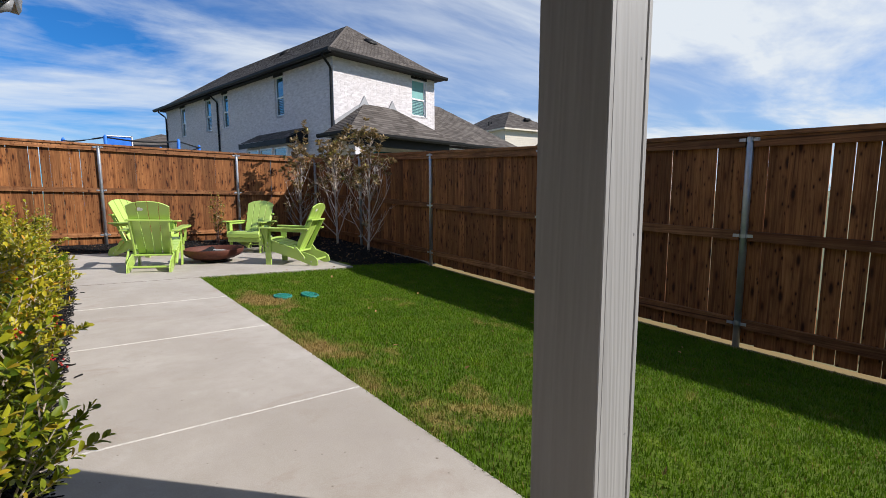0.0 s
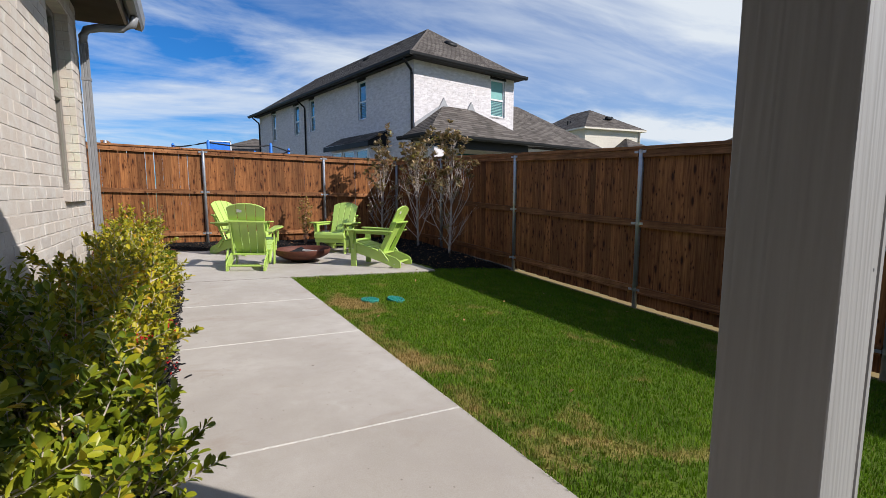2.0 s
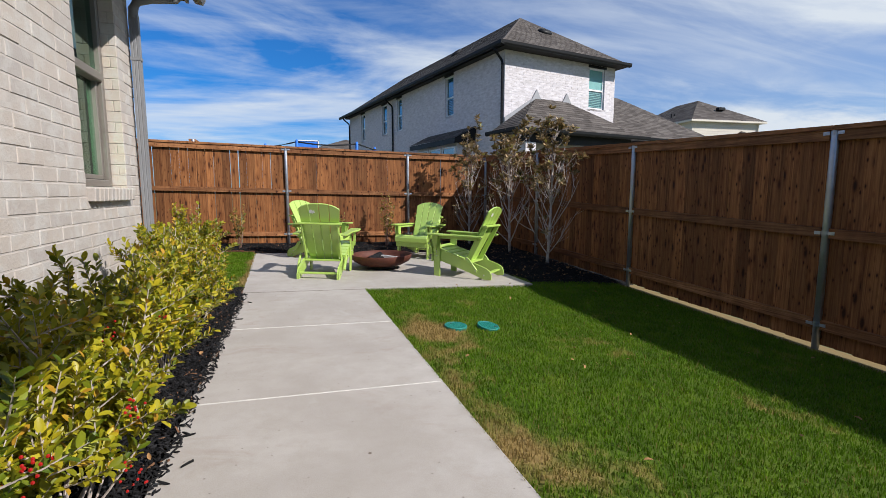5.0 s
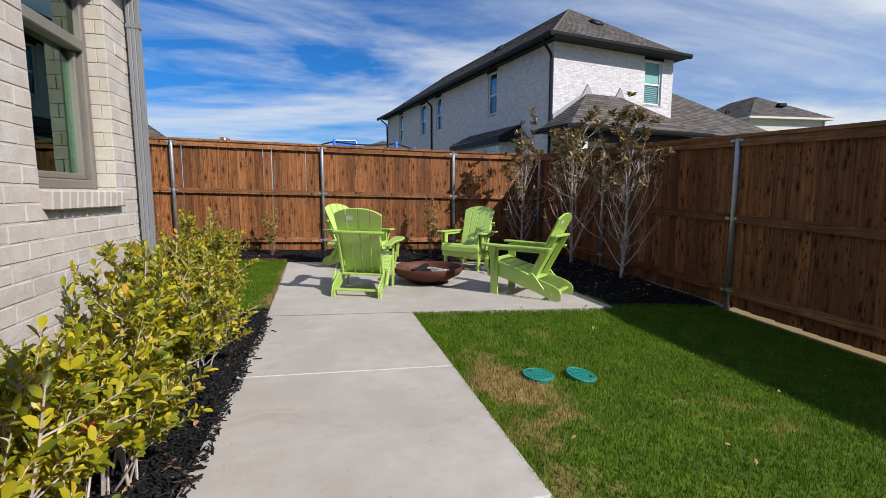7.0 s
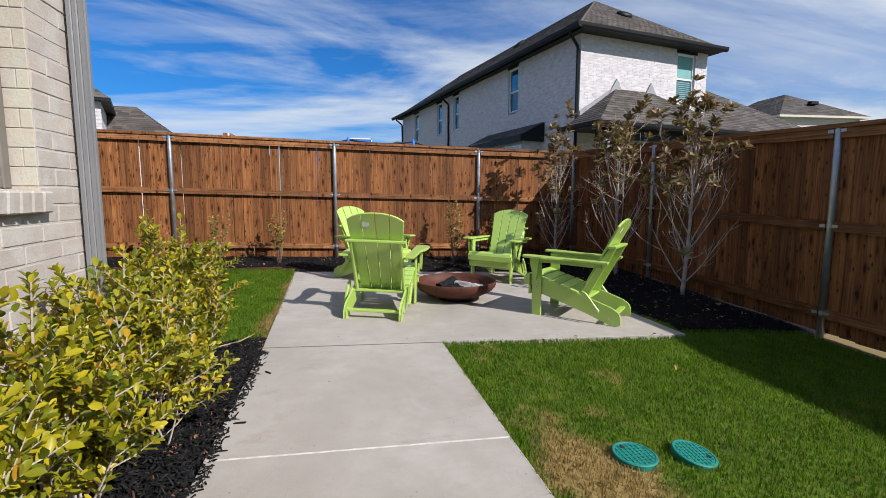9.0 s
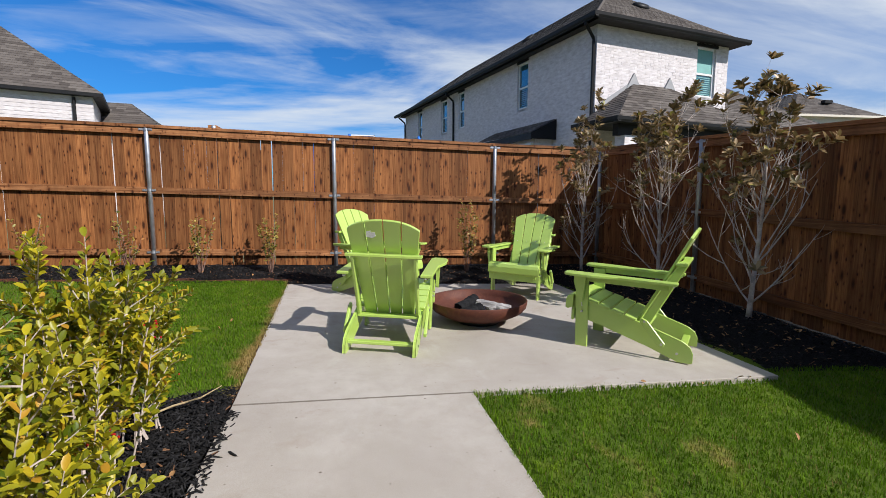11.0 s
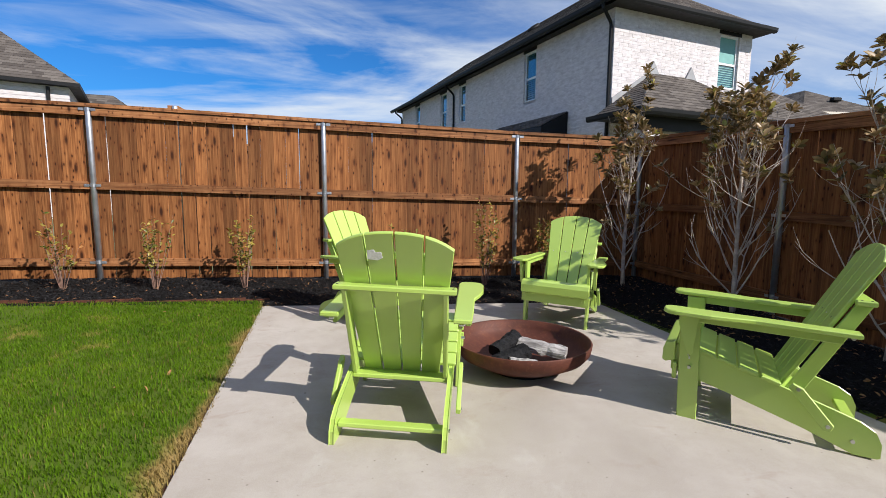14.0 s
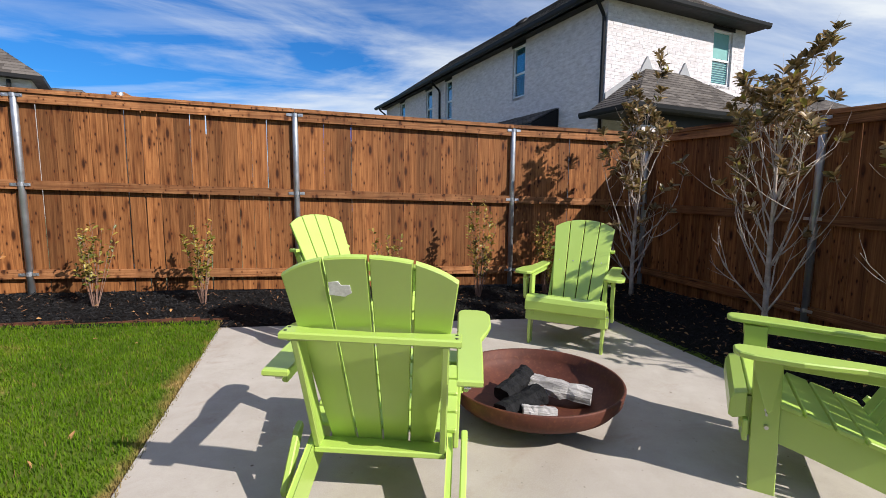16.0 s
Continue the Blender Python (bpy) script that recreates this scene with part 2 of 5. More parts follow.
def make_mulch(name, tone):
    m = Mat(name, 0.85, spec=0.15)
    n = m.noise(m.vec("World"), 40.0, 5, 0.7)
    t = tuple(v * 3.4 for v in tone)
    c = m.ramp(n, (0.3, tuple(v * 0.5 for v in tone)), (0.6, tone), (0.85, t))
    if name == "mulch_chip":
        r = m.geo.outputs["Random Per Island"]
        c = m.mix(m.span(r, 0.55, 1.0, 0, 0.75), c, t)
        c = m.mix(m.span(r, 0.965, 0.97, 0, 0.8), c, (0.20, 0.10, 0.05))
    return m.color(c).bump(n, 0.6, 0.01).m


def make_leaf(name, dark, mid, light, odd):
    m = Mat(name, 0.40, spec=0.4)
    r = m.geo.outputs["Random Per Island"]
    w = m.noise(m.vec("World"), 4.0, 3)
    c = m.ramp(m.math("ADD", m.math("MULTIPLY", r, 0.6), m.math("MULTIPLY", w, 0.5)), (0.2, dark), (0.5, mid), (0.85, light))
    c = m.mix(m.span(r, 0.93, 0.97, 0, 0.85), c, odd)
    m.color(c)
    m.b.inputs["Transmission Weight"].default_value = 0.0
    t = m.n.new("ShaderNodeBsdfTranslucent")
    m.l.new(c, t.inputs["Color"])
    mx = m.n.new("ShaderNodeMixShader")
    mx.inputs[0].default_value = 0.28
    m.l.new(m.b.outputs[0], mx.inputs[1])
    m.l.new(t.outputs[0], mx.inputs[2])
    m.l.new(mx.outputs[0], m.n["Material Output"].inputs["Surface"])
    return m.m


def make_brick(name, warm=(0.47, 0.42, 0.365), cool=(0.40, 0.375, 0.35)):
    m = Mat(name, 0.9, spec=0.25)
    w = m.vec("World")
    blot = m.noise(w, 8.0, 5, 0.6, 0.5)
    fine = m.noise(w, 70.0, 4)
    c = m.mix(m.oi.outputs["Random"], warm, cool)
    c = m.mix(m.span(blot, 0.45, 0.62, 0, 0.75), c, (0.49, 0.46, 0.42))
    c = m.mix(m.span(fine, 0.55, 0.75, 0, 0.35), c, (0.29, 0.25, 0.22))
    return m.color(c).bump(m.math("ADD", fine, blot), 0.4, 0.006).m


def make_far_brick():
    m = Mat("painted_brick", 0.9, spec=0.25)
    o = m.vec("Object")
    big = m.noise(o, 1.6, 4)
    courses = m.noise(m.vec("Object", (4.5, 4.5, 14)), 1.0, 3, 0.6)
    c = m.ramp(courses, (0.28, (0.46, 0.42, 0.42)), (0.5, (0.60, 0.56, 0.565)), (0.72, (0.70, 0.665, 0.67)))
    c = m.mix(m.span(big, 0.4, 0.7, 0, 0.3), c, (0.58, 0.53, 0.51))
    c = m.mix(m.span(m.geo.outputs["Random Per Island"], 0.55, 1.0, 0, 0.32), c, (0.43, 0.395, 0.40))
    return m.color(c).bump(m.noise(o, 30, 4), 0.3, 0.01).m


def make_shingle():
    m = Mat("asphalt_shingle", 0.95, spec=0.2)
    r = m.geo.outputs["Random Per Island"]
    o = m.vec("Object")
    n = m.noise(o, 26.0, 4, 0.7)
    c = m.ramp(r, (0.0, (0.062, 0.052, 0.046)), (0.5, (0.105, 0.090, 0.080)), (1.0, (0.155, 0.135, 0.12)))
    c = m.mix(m.span(n, 0.35, 0.7, 0, 0.6), c, (0.075, 0.065, 0.06))
    return m.color(c).bump(n, 0.5, 0.01).m


def make_lime():
    m = Mat("lime_plastic", 0.40, spec=0.6)
    n = m.noise(m.vec("Object", (1, 1, 1), 3), 3.0, 3)
    g = m.noise(m.vec("Object", (12, 140, 140), 3), 1.0, 4)
    c = m.ramp(n, (0.3, (0.375, 0.525, 0.092)), (0.7, (0.400, 0.555, 0.110)))
    m.color(c).bump(g, 0.12, 0.002)
    m.b.inputs["IOR"].default_value = 1.6
    m.b.inputs["Coat Weight"].default_value = 0.4
    m.b.inputs["Coat Roughness"].default_value = 0.25
    return m.m


def make_post():
    m = Mat("embossed_grey_board", 0.55, spec=0.35)
    wave = m.n.new("ShaderNodeTexWave")
    wave.wave_type, wave.bands_direction = "BANDS", "DIAGONAL"
    wave.inputs["Scale"].default_value = 34.0
    wave.inputs["Distortion"].default_value, wave.inputs["Detail"].default_value = 9.0, 3.0
    wave.inputs["Detail Scale"].default_value = 0.6
    m.l.new(m.vec("Object", (1, 1, 0.045)), wave.inputs["Vector"])
    n = m.noise(m.vec("Object", (40, 40, 2)), 1.0, 4)
    c = m.ramp(n, (0.3, (0.265, 0.26, 0.255)), (0.7, (0.31, 0.305, 0.30)))
    return m.color(c).bump(m.math("ADD", wave.outputs["Fac"], n), 0.23, 0.003).m


def make_glass(name, tone, rough=0.02):
    m = Mat(name, rough, 0.0, 0.9)
    m.color(tone)
    m.b.inputs["IOR"].default_value = 1.6
    m.b.inputs["Coat Weight"].default_value = 1.0
    m.b.inputs["Coat Roughness"].default_value = 0.01
    return m.m


def make_clear():
    m = bpy.data.materials.new("clear_glass")
    m.use_nodes = True
    n, l = m.node_tree.nodes, m.node_tree.links
    t, g = n.new("ShaderNodeBsdfTransparent"), n.new("ShaderNodeBsdfGlossy")
    t.inputs[0].default_value = (0.50, 0.62, 0.56, 1)
    g.inputs["Color"].default_value = (0.72, 0.95, 0.82, 1)
    g.inputs["Roughness"].default_value = 0.01
    f, x = n.new("ShaderNodeFresnel"), n.new("ShaderNodeMixShader")
    f.inputs["IOR"].default_value = 2.3
    l.new(f.outputs[0], x.inputs[0])
    l.new(t.outputs[0], x.inputs[1])
    l.new(g.outputs[0], x.inputs[2])
    l.new(x.outputs[0], n["Material Output"].inputs["Surface"])
    return m


def make_rust():
    m = Mat("rusted_bowl", 0.62, 0.15, 0.3)
    o = m.vec("Object")
    n = m.noise(o, 7.0, 6, 0.65)
    f = m.noise(o, 60.0, 4)
    c = m.ramp(n, (0.3, (0.060, 0.020, 0.013)), (0.55, (0.095, 0.030, 0.019)), (0.8, (0.15, 0.050, 0.024)))
    return m.color(m.mix(m.span(f, 0.55, 0.75, 0, 0.4), c, (0.20, 0.08, 0.035))).bump(f, 0.25, 0.003).m


def make_log():
    m = Mat("ashen_log", 0.9, spec=0.2)
    n = m.noise(m.vec("Object", (6, 60, 60)), 1.0, 5, 0.6, 0.5)
    return m.color(m.ramp(n, (0.3, (0.12, 0.11, 0.105)), (0.55, (0.36, 0.34, 0.33)), (0.8, (0.6, 0.58, 0.56)))).bump(n, 0.7, 0.008).m


CONCRETE, LAWN, BLADE = make_concrete(), make_lawn("lawn_soil", False), make_lawn("grass_blade", True)
# dark tone for the thin shadow in the patio joint
DARKJOINT = plain("shaded_joint", (0.16, 0.135, 0.11), 0.95)
JOINT = plain("joint_sealant", (0.47, 0.44, 0.40), 0.8, 0, 0.2, 30)
MULCH, CHIP = make_mulch("mulch_bed", (0.006, 0.0055, 0.0055)), make_mulch("mulch_chip", (0.011, 0.0105, 0.011))
HOLLY = make_leaf("holly_leaf", (0.070, 0.110, 0.005), (0.250, 0.240, 0.010), (0.54, 0.435, 0.018), (0.46, 0.23, 0.025))
MAGNOLIA = make_leaf("tree_leaf", (0.075, 0.068, 0.026), (0.235, 0.160, 0.066), (0.46, 0.315, 0.16), (0.32, 0.32, 0.05))
GREENHOLLY = make_leaf("green_holly_leaf", (0.045, 0.090, 0.006), (0.150, 0.190, 0.010), (0.36, 0.355, 0.018), (0.40, 0.26, 0.02))
NURSERY = make_leaf("small_leaf", (0.06, 0.085, 0.012), (0.22, 0.19, 0.035), (0.42, 0.31, 0.06), (0.36, 0.085, 0.04))
BRICK, MORTAR = make_brick("washed_brick", (0.455, 0.392, 0.335), (0.395, 0.352, 0.318)), plain("mortar", (0.45, 0.40, 0.355), 0.95, 0, 0.12, 14, 0.6)
WARMBRICK = make_brick("buff_brick", (0.50, 0.425, 0.345), (0.46, 0.40, 0.34))
FARBRICK, SHINGLE, LIME, POSTM = make_far_brick(), make_shingle(), make_lime(), make_post()
CLEAR = make_clear()
SKYGLASS = make_glass("reflecting_glass", (0.03, 0.10, 0.12))
BLIND = plain("pale_blind", (0.16, 0.36, 0.34), 0.6, 0, 0.1)
RUST, ASH = make_rust(), make_log()
# plaster tone darkened to make the room look dim
PLASTER = plain("dimmed_plaster", (0.10, 0.125, 0.11), 0.9, 0, 0.05)
FARLAND = plain("far_ground", (0.12, 0.13, 0.06), 1.0, 0, 0.3, 0.05)


# ---- mesh helpers ----
class MB:
    """Gathers vertices and faces of one mesh."""

    def __init__(self):
        self.v, self.f = [], []

    def put(self, verts, faces, m=None):
        k = len(self.v)
        self.v += [tuple(m @ Vector(p)) if m else tuple(p) for p in verts]
        self.f += [tuple(i + k for i in f) for f in faces]
        return self

    def box(self, c, s, b=0.0, m=None):
        """A box of size s about c, its edges chamfered by b."""
        hx, hy, hz = (q / 2 for q in s)
        if not b:
            vs = [(c[0] + x * hx, c[1] + y * hy, c[2] + z * hz) for x in (-1, 1) for y in (-1, 1) for z in (-1, 1)]
            return self.put(vs, [(0, 1, 3, 2), (4, 6, 7, 5), (0, 4, 5, 1), (2, 3, 7, 6), (0, 2, 6, 4), (1, 5, 7, 3)], m)
        b = min(b, hx * 0.9, hy * 0.9, hz * 0.9)
        out = [(x, y) for x, y in ((-hx, -hy), (hx, -hy), (hx, hy), (-hx, hy))]
        return self.prism(out, -hz, hz, b, (m or Matrix()) @ Matrix.Translation(c), cut=True)

    def prism(self, out, z0, z1, b=0.0, m=None, cut=False):
        """The outline out (anticlockwise, x and y) raised from z0 to z1, its rims rounded by b; cut also chamfers the upright edges."""
        if cut and b:
            new_out = []
            n = len(out)
            for i in range(n):
                p, q, r = Vector(out[i - 1]), Vector(out[i]), Vector(out[(i + 1) % n])
                new_out += [tuple(q + (p - q).normalized() * b), tuple(q + (r - q).normalized() * b)]
            out = new_out
        n = len(out)
        if not b:
            vs = [(x, y, z0) for x, y in out] + [(x, y, z1) for x, y in out]
            rings = 2
        else:
            inner = []
            for i in range(n):
                p, q, r = Vector(out[i - 1]), Vector(out[i]), Vector(out[(i + 1) % n])
                a, c = (q - p), (r - q)
                a = a.normalized() if a.length else c.normalized()
                c = c.normalized() if c.length else a
                nn = Vector((-(a.y + c.y), a.x + c.x))
                nn = nn.normalized() if nn.length else Vector((0, 0))
                inner.append(tuple(q + nn * b))
            vs = [(x, y, z0) for x, y in inner] + [(x, y, z0 + b) for x, y in out] + [(x, y, z1 - b) for x, y in out] + [(x, y, z1) for x, y in inner]
            rings = 4
        fs = [tuple(reversed(range(n))), tuple(range((rings - 1) * n, rings * n))]
        for k in range(rings - 1):
            fs += [(k * n + i, k * n + (i + 1) % n, (k + 1) * n + (i + 1) % n, (k + 1) * n + i) for i in range(n)]
        return self.put(vs, fs, m)

    def tube(self, pts, radii, n=6, m=None):
        """A tapered tube along pts, closed at both ends."""
        pts = [Vector(p) for p in pts]
        vs = []
        for i, p in enumerate(pts):
            d = (pts[min(i + 1, len(pts) - 1)] - pts[max(i - 1, 0)]).normalized()
            a = d.orthogonal().normalized() if abs(d.z) < 0.99 else Vector((1, 0, 0))
            c = d.cross(a).normalized()
            a = c.cross(d)
            r = radii[i] if isinstance(radii, (list, tuple)) else radii
            vs += [p + (a * math.cos(t) + c * math.sin(t)) * r for t in (2 * math.pi * j / n for j in range(n))]
        fs = [tuple(reversed(range(n))), tuple(range((len(pts) - 1) * n, len(pts) * n))]
        for k in range(len(pts) - 1):
            fs += [(k * n + i, k * n + (i + 1) % n, (k + 1) * n + (i + 1) % n, (k + 1) * n + i) for i in range(n)]
        return self.put(vs, fs, m)

    def lathe(self, prof, n=48, m=None):
        """The profile prof of (radius, z) turned about z."""
        vs = [(r * math.cos(2 * math.pi * j / n), r * math.sin(2 * math.pi * j / n), z) for r, z in prof for j in range(n)]
        fs = [(k * n + i, k * n + (i + 1) % n, (k + 1) * n + (i + 1) % n, (k + 1) * n + i) for k in range(len(prof) - 1) for i in range(n)]
        fs += [tuple(reversed(range(n))), tuple(range((len(prof) - 1) * n, len(prof) * n))]
        return self.put(vs, fs, m)

    def mesh(self, name, mat, smooth=False):
        me = bpy.data.meshes.new(name)
        me.from_pydata(self.v, [], self.f)
        me.materials.append(mat)
        if smooth:
            me.shade_smooth()
        me.update()
        return me


def part(name, mb, mat, parent=None, label="", smooth=False):
    ob = new(name, mb.mesh(name, mat, smooth))
    ob.parent = parent
    if label:
        ob["label"] = label
    return ob


def thing(name, label, category, m=None, group="", kind=""):
    ob = new(name)
    ob.empty_display_size = 0.1
    if m:
        ob.matrix_basis = m
    return tagged(ob, label, category, group, kind)


def fast_mesh(name, verts, faces, mat):
    """A mesh from arrays, all faces with the same count of corners."""
    me = bpy.data.meshes.new(name)
    me.vertices.add(len(verts))
    me.vertices.foreach_set("co", np.asarray(verts, np.float32).ravel())
    k = faces.shape[1]
    me.loops.add(faces.size)
    me.loops.foreach_set("vertex_index", faces.astype(np.int32).ravel())
    me.polygons.add(len(faces))
    me.polygons.foreach_set("loop_start", np.arange(0, faces.size, k, dtype=np.int32))
    me.polygons.foreach_set("loop_total", np.full(len(faces), k, np.int32))
    me.materials.append(mat)
    me.update(calc_edges=True)
    return me


# ---- lie of the land ----
WALK_L, WALK_R, SLAB_R, SLAB_N, SLAB_F = 0.17, 1.44, 3.54, 6.28, 9.62
FENCE_X, FENCE_Y, WALL_X = 5.06, 10.93, -0.47


def fence_base_right(y):
    return float(np.interp(y, (-4, 1.55, 3.9, 6.37, 8.72, 10.93), (-0.50, -0.37, -0.30, -0.20, -0.10, -0.05)))


def fence_base_back(x):
    return float(np.interp(x, (-6, -1.8, 0.64, 3.11, 5.06), (0.19, 0.10, 0.04, -0.015, -0.05)))


def paving(x, y=6.28):
    return -0.033 * (x - WALK_R) + 0.010 * max(0.0, SLAB_N - y)


def paving_left(y):
    return WALK_L - 0.026 * max(0.0, min(y, SLAB_F) - SLAB_N)


def land(x, y):
    """Height of the ground."""
    zr = fence_base_right(y)
    w = paving(WALK_R, y)
    lawn = paving(x, y) if x < WALK_R else w + (zr - w) * min(1.0, (x - WALK_R) / (FENCE_X - WALK_R))
    bed = paving(x) if x < SLAB_R else paving(SLAB_R) + (zr - paving(SLAB_R)) * min(1.0, (x - SLAB_R) / (FENCE_X - SLAB_R))
    k = min(1.0, max(0.0, (y - 5.9) / 0.6))
    if SLAB_R < x < FENCE_X:
        bed += 0.10 * math.sin(math.pi * (x - SLAB_R) / (FENCE_X - SLAB_R)) * min(1.0, max(0.0, (y - 6.3) / 0.7))
    z = lawn * (1 - k) + bed * k - 0.012
    if y > SLAB_F:
        f = min(1.0, (y - SLAB_F) / (FENCE_Y - SLAB_F))
        z = z * (1 - f) + fence_base_back(x) * f
    return z


def under_paving(x, y):
    return (WALK_L + 0.02 < x < WALK_R - 0.02 and y < SLAB_N + 0.1) or (paving_left(y) + 0.02 < x < SLAB_R - 0.02 and SLAB_N + 0.02 < y < SLAB_F - 0.02)


def region(x, y):
    """What covers the ground at a place in the yard."""
    if under_paving(x, y):
        return "paving"
    wob = 0.05 * math.sin(3.1 * y + 1.3) + 0.04 * math.sin(7.3 * y + x)
    if x < paving_left(y):
        if y < 6.42 + 0.03 * math.sin(9 * x):
            return "mulch"
        return "lawn" if y < 9.83 else "mulch"
    if y > SLAB_N and x > SLAB_R:
        return "mulch" if y > SLAB_N + 0.12 + wob * 0.6 else "lawn"
    if y > SLAB_F:
        return "mulch"
    return "lawn"


# ---- ground ----
def build_ground():
    xs = np.unique(np.round(np.concatenate([np.linspace(-1500, -60, 6), np.linspace(-40, -8, 6), np.arange(-6, 6.01, 0.16), np.linspace(10, 60, 6), np.linspace(200, 1500, 5)]), 3))
    ys = np.unique(np.round(np.concatenate([np.linspace(-1500, -60, 5), np.linspace(-40, -6, 5), np.arange(-4, 12.01, 0.16), np.linspace(16, 80, 8), np.linspace(200, 1500, 5)]), 3))
    mb = MB()
    for y in ys:
        for x in xs:
            inside = -6 <= x <= 6 and -4 <= y <= 12
            z = land(float(np.clip(x, -6, 5.2)), float(np.clip(y, -4, 11)))
            if inside and under_paving(x, y):
                z -= 0.06
            elif inside and region(x, y) == "mulch":
                z += 0.012 + 0.03 * noise.noise((x * 2.1, y * 2.1, 0.3))
            if y > 11.5 or x > 5.6 or x < -6:
                z = -0.15
            mb.v.append((x, y, z))
    n = len(xs)
    kinds = []
    for j in range(len(ys) - 1):
        for i in range(n - 1):
            mb.f.append((j * n + i, j * n + i + 1, (j + 1) * n + i + 1, (j + 1) * n + i))
            cx, cy = (xs[i] + xs[i + 1]) / 2, (ys[j] + ys[j + 1]) / 2
            yard = -6 < cx < 5.2 and -4 < cy < 11.2
            here = region(cx, cy)
            rim = here == "paving" and any(region(cx + a, cy + b) == "mulch" for a, b in ((0.2, 0), (-0.2, 0), (0, 0.2)))
            kinds.append(2 if not yard else 1 if here == "mulch" or rim else 0)
    me = mb.mesh("ground", LAWN)
    me.materials.append(MULCH)
    me.materials.append(FARLAND)
    me.polygons.foreach_set("material_index", kinds)
    me.shade_smooth()
    tagged(new("ground", me), "green lawn soil and dark mulch beds of a fenced backyard", "ground", kind="structure")


build_ground()


def slab_piece(name, parent, x0, x1, y0, y1, drop=0.12, flare=0.0):
    """A concrete slab with worn edges, its top following the fall of the paving."""
    b = 0.003
    xf = x0 - flare
    cell = [(x0 + b, y0 + b, 0), (x1 - b, y0 + b, 0), (x1 - b, y1 - b, 0), (xf + b, y1 - b, 0)]
    rim = [(x0, y0, -b), (x1, y0, -b), (x1, y1, -b), (xf, y1, -b)]
    foot = [(x0, y0, -drop), (x1, y0, -drop), (x1, y1, -drop), (xf, y1, -drop)]
    vs = [(x, y, paving(x, y) + z) for x, y, z in cell + rim + foot]
    fs = [(0, 1, 2, 3)] + [(4 + i, 4 + (i + 1) % 4, (i + 1) % 4, i) for i in range(4)] + [(8 + i, 8 + (i + 1) % 4, 4 + (i + 1) % 4, 4 + i) for i in range(4)]
    return part(name, MB().put(vs, fs), CONCRETE, parent)


pavement = thing("pavement", "pale broom-finished concrete garden path and square patio", "pavement", kind="structure")
JOINTS = (-2.6, -1.0, 0.52, 1.98, 3.50, 4.84, SLAB_N)
for y0, y1 in zip(JOINTS, JOINTS[1:]):
    slab_piece("paving_slab", pavement, WALK_L, WALK_R, y0 + 0.004, y1 - 0.004)
slab_piece("patio_slab", pavement, WALK_L, SLAB_R, SLAB_N + 0.004, SLAB_F, flare=WALK_L - paving_left(SLAB_F))
slab_piece("porch_slab", pavement, WALL_X, WALK_L - 0.008, -2.6, 0.5)
for y in JOINTS[1:-1]:
    mb = MB()
    n = 60
    for k in range(n):
        xa = WALK_L + 0.01 + (WALK_R - WALK_L - 0.02) * k / n
        xb = WALK_L + 0.01 + (WALK_R - WALK_L - 0.02) * (k + 1) / n
        w = (0.009 if y < 2.5 else 0.006) + 0.005 * random.random()
        yo = 0.004 * (random.random() - 0.5)
        mb.put([(xa, y - w + yo, paving(xa, y) - 0.002), (xb, y - w + yo, paving(xb, y) - 0.002), (xb, y + w + yo, paving(xb, y) - 0.002), (xa, y + w + yo, paving(xa, y) - 0.002),
                (xa, y + yo, paving(xa, y) + 0.003), (xb, y + yo, paving(xb, y) + 0.003)], [(0, 1, 5, 4), (4, 5, 2, 3)])
    part("joint_filler", mb, JOINT, pavement, "whitish joint filler")

# dark strip over the joint, painting the step's thin shadow
part("joint_gap", MB().put([(WALK_L, SLAB_N - 0.007, paving(WALK_L) + 0.001), (WALK_R, SLAB_N - 0.007, paving(WALK_R) + 0.001), (WALK_R, SLAB_N + 0.006, paving(WALK_R) + 0.0015), (WALK_L, SLAB_N + 0.006, paving(WALK_L) + 0.0015),
                            (WALK_L, SLAB_N - 0.003, paving(WALK_L) - 0.02), (WALK_R, SLAB_N - 0.003, paving(WALK_R) - 0.02)], [(0, 1, 2, 3), (0, 4, 5, 1), (3, 2, 5, 4)]), DARKJOINT, pavement, "dark joint strip with the step's thin shadow in its colour")

# ---- fences ----
H_FENCE = 1.92
picket_meshes = []
for k in range(5):
    w = (0.136, 0.139, 0.141, 0.137, 0.134)[k]
    mb = MB()
    mb.prism([(-w / 2, -0.008), (w / 2, -0.008), (w / 2, 0.008), (-w / 2, 0.008)], 0.0, 1.0, 0.0025, cut=True)
    picket_meshes.append(mb.mesh("picket", PICKET))
rng = random.Random(5)


def sheared(p, q, zlo, zhi, t0, t1, m=None):
    """A board from p to q (x, y, base height), between two heights over that base and two depths across the line."""
    p, q = Vector(p), Vector(q)
    d = (q - p).to_2d().normalized()
    nrm = Vector((-d.y, d.x, 0))
    vs = [a + nrm * t + Vector((0, 0, z)) for a in (p, q) for t in (t0, t1) for z in (zlo, zhi)]
    return vs, [(0, 1, 3, 2), (4, 6, 7, 5), (0, 4, 5, 1), (2, 3, 7, 6), (0, 2, 6, 4), (1, 5, 7, 3)]


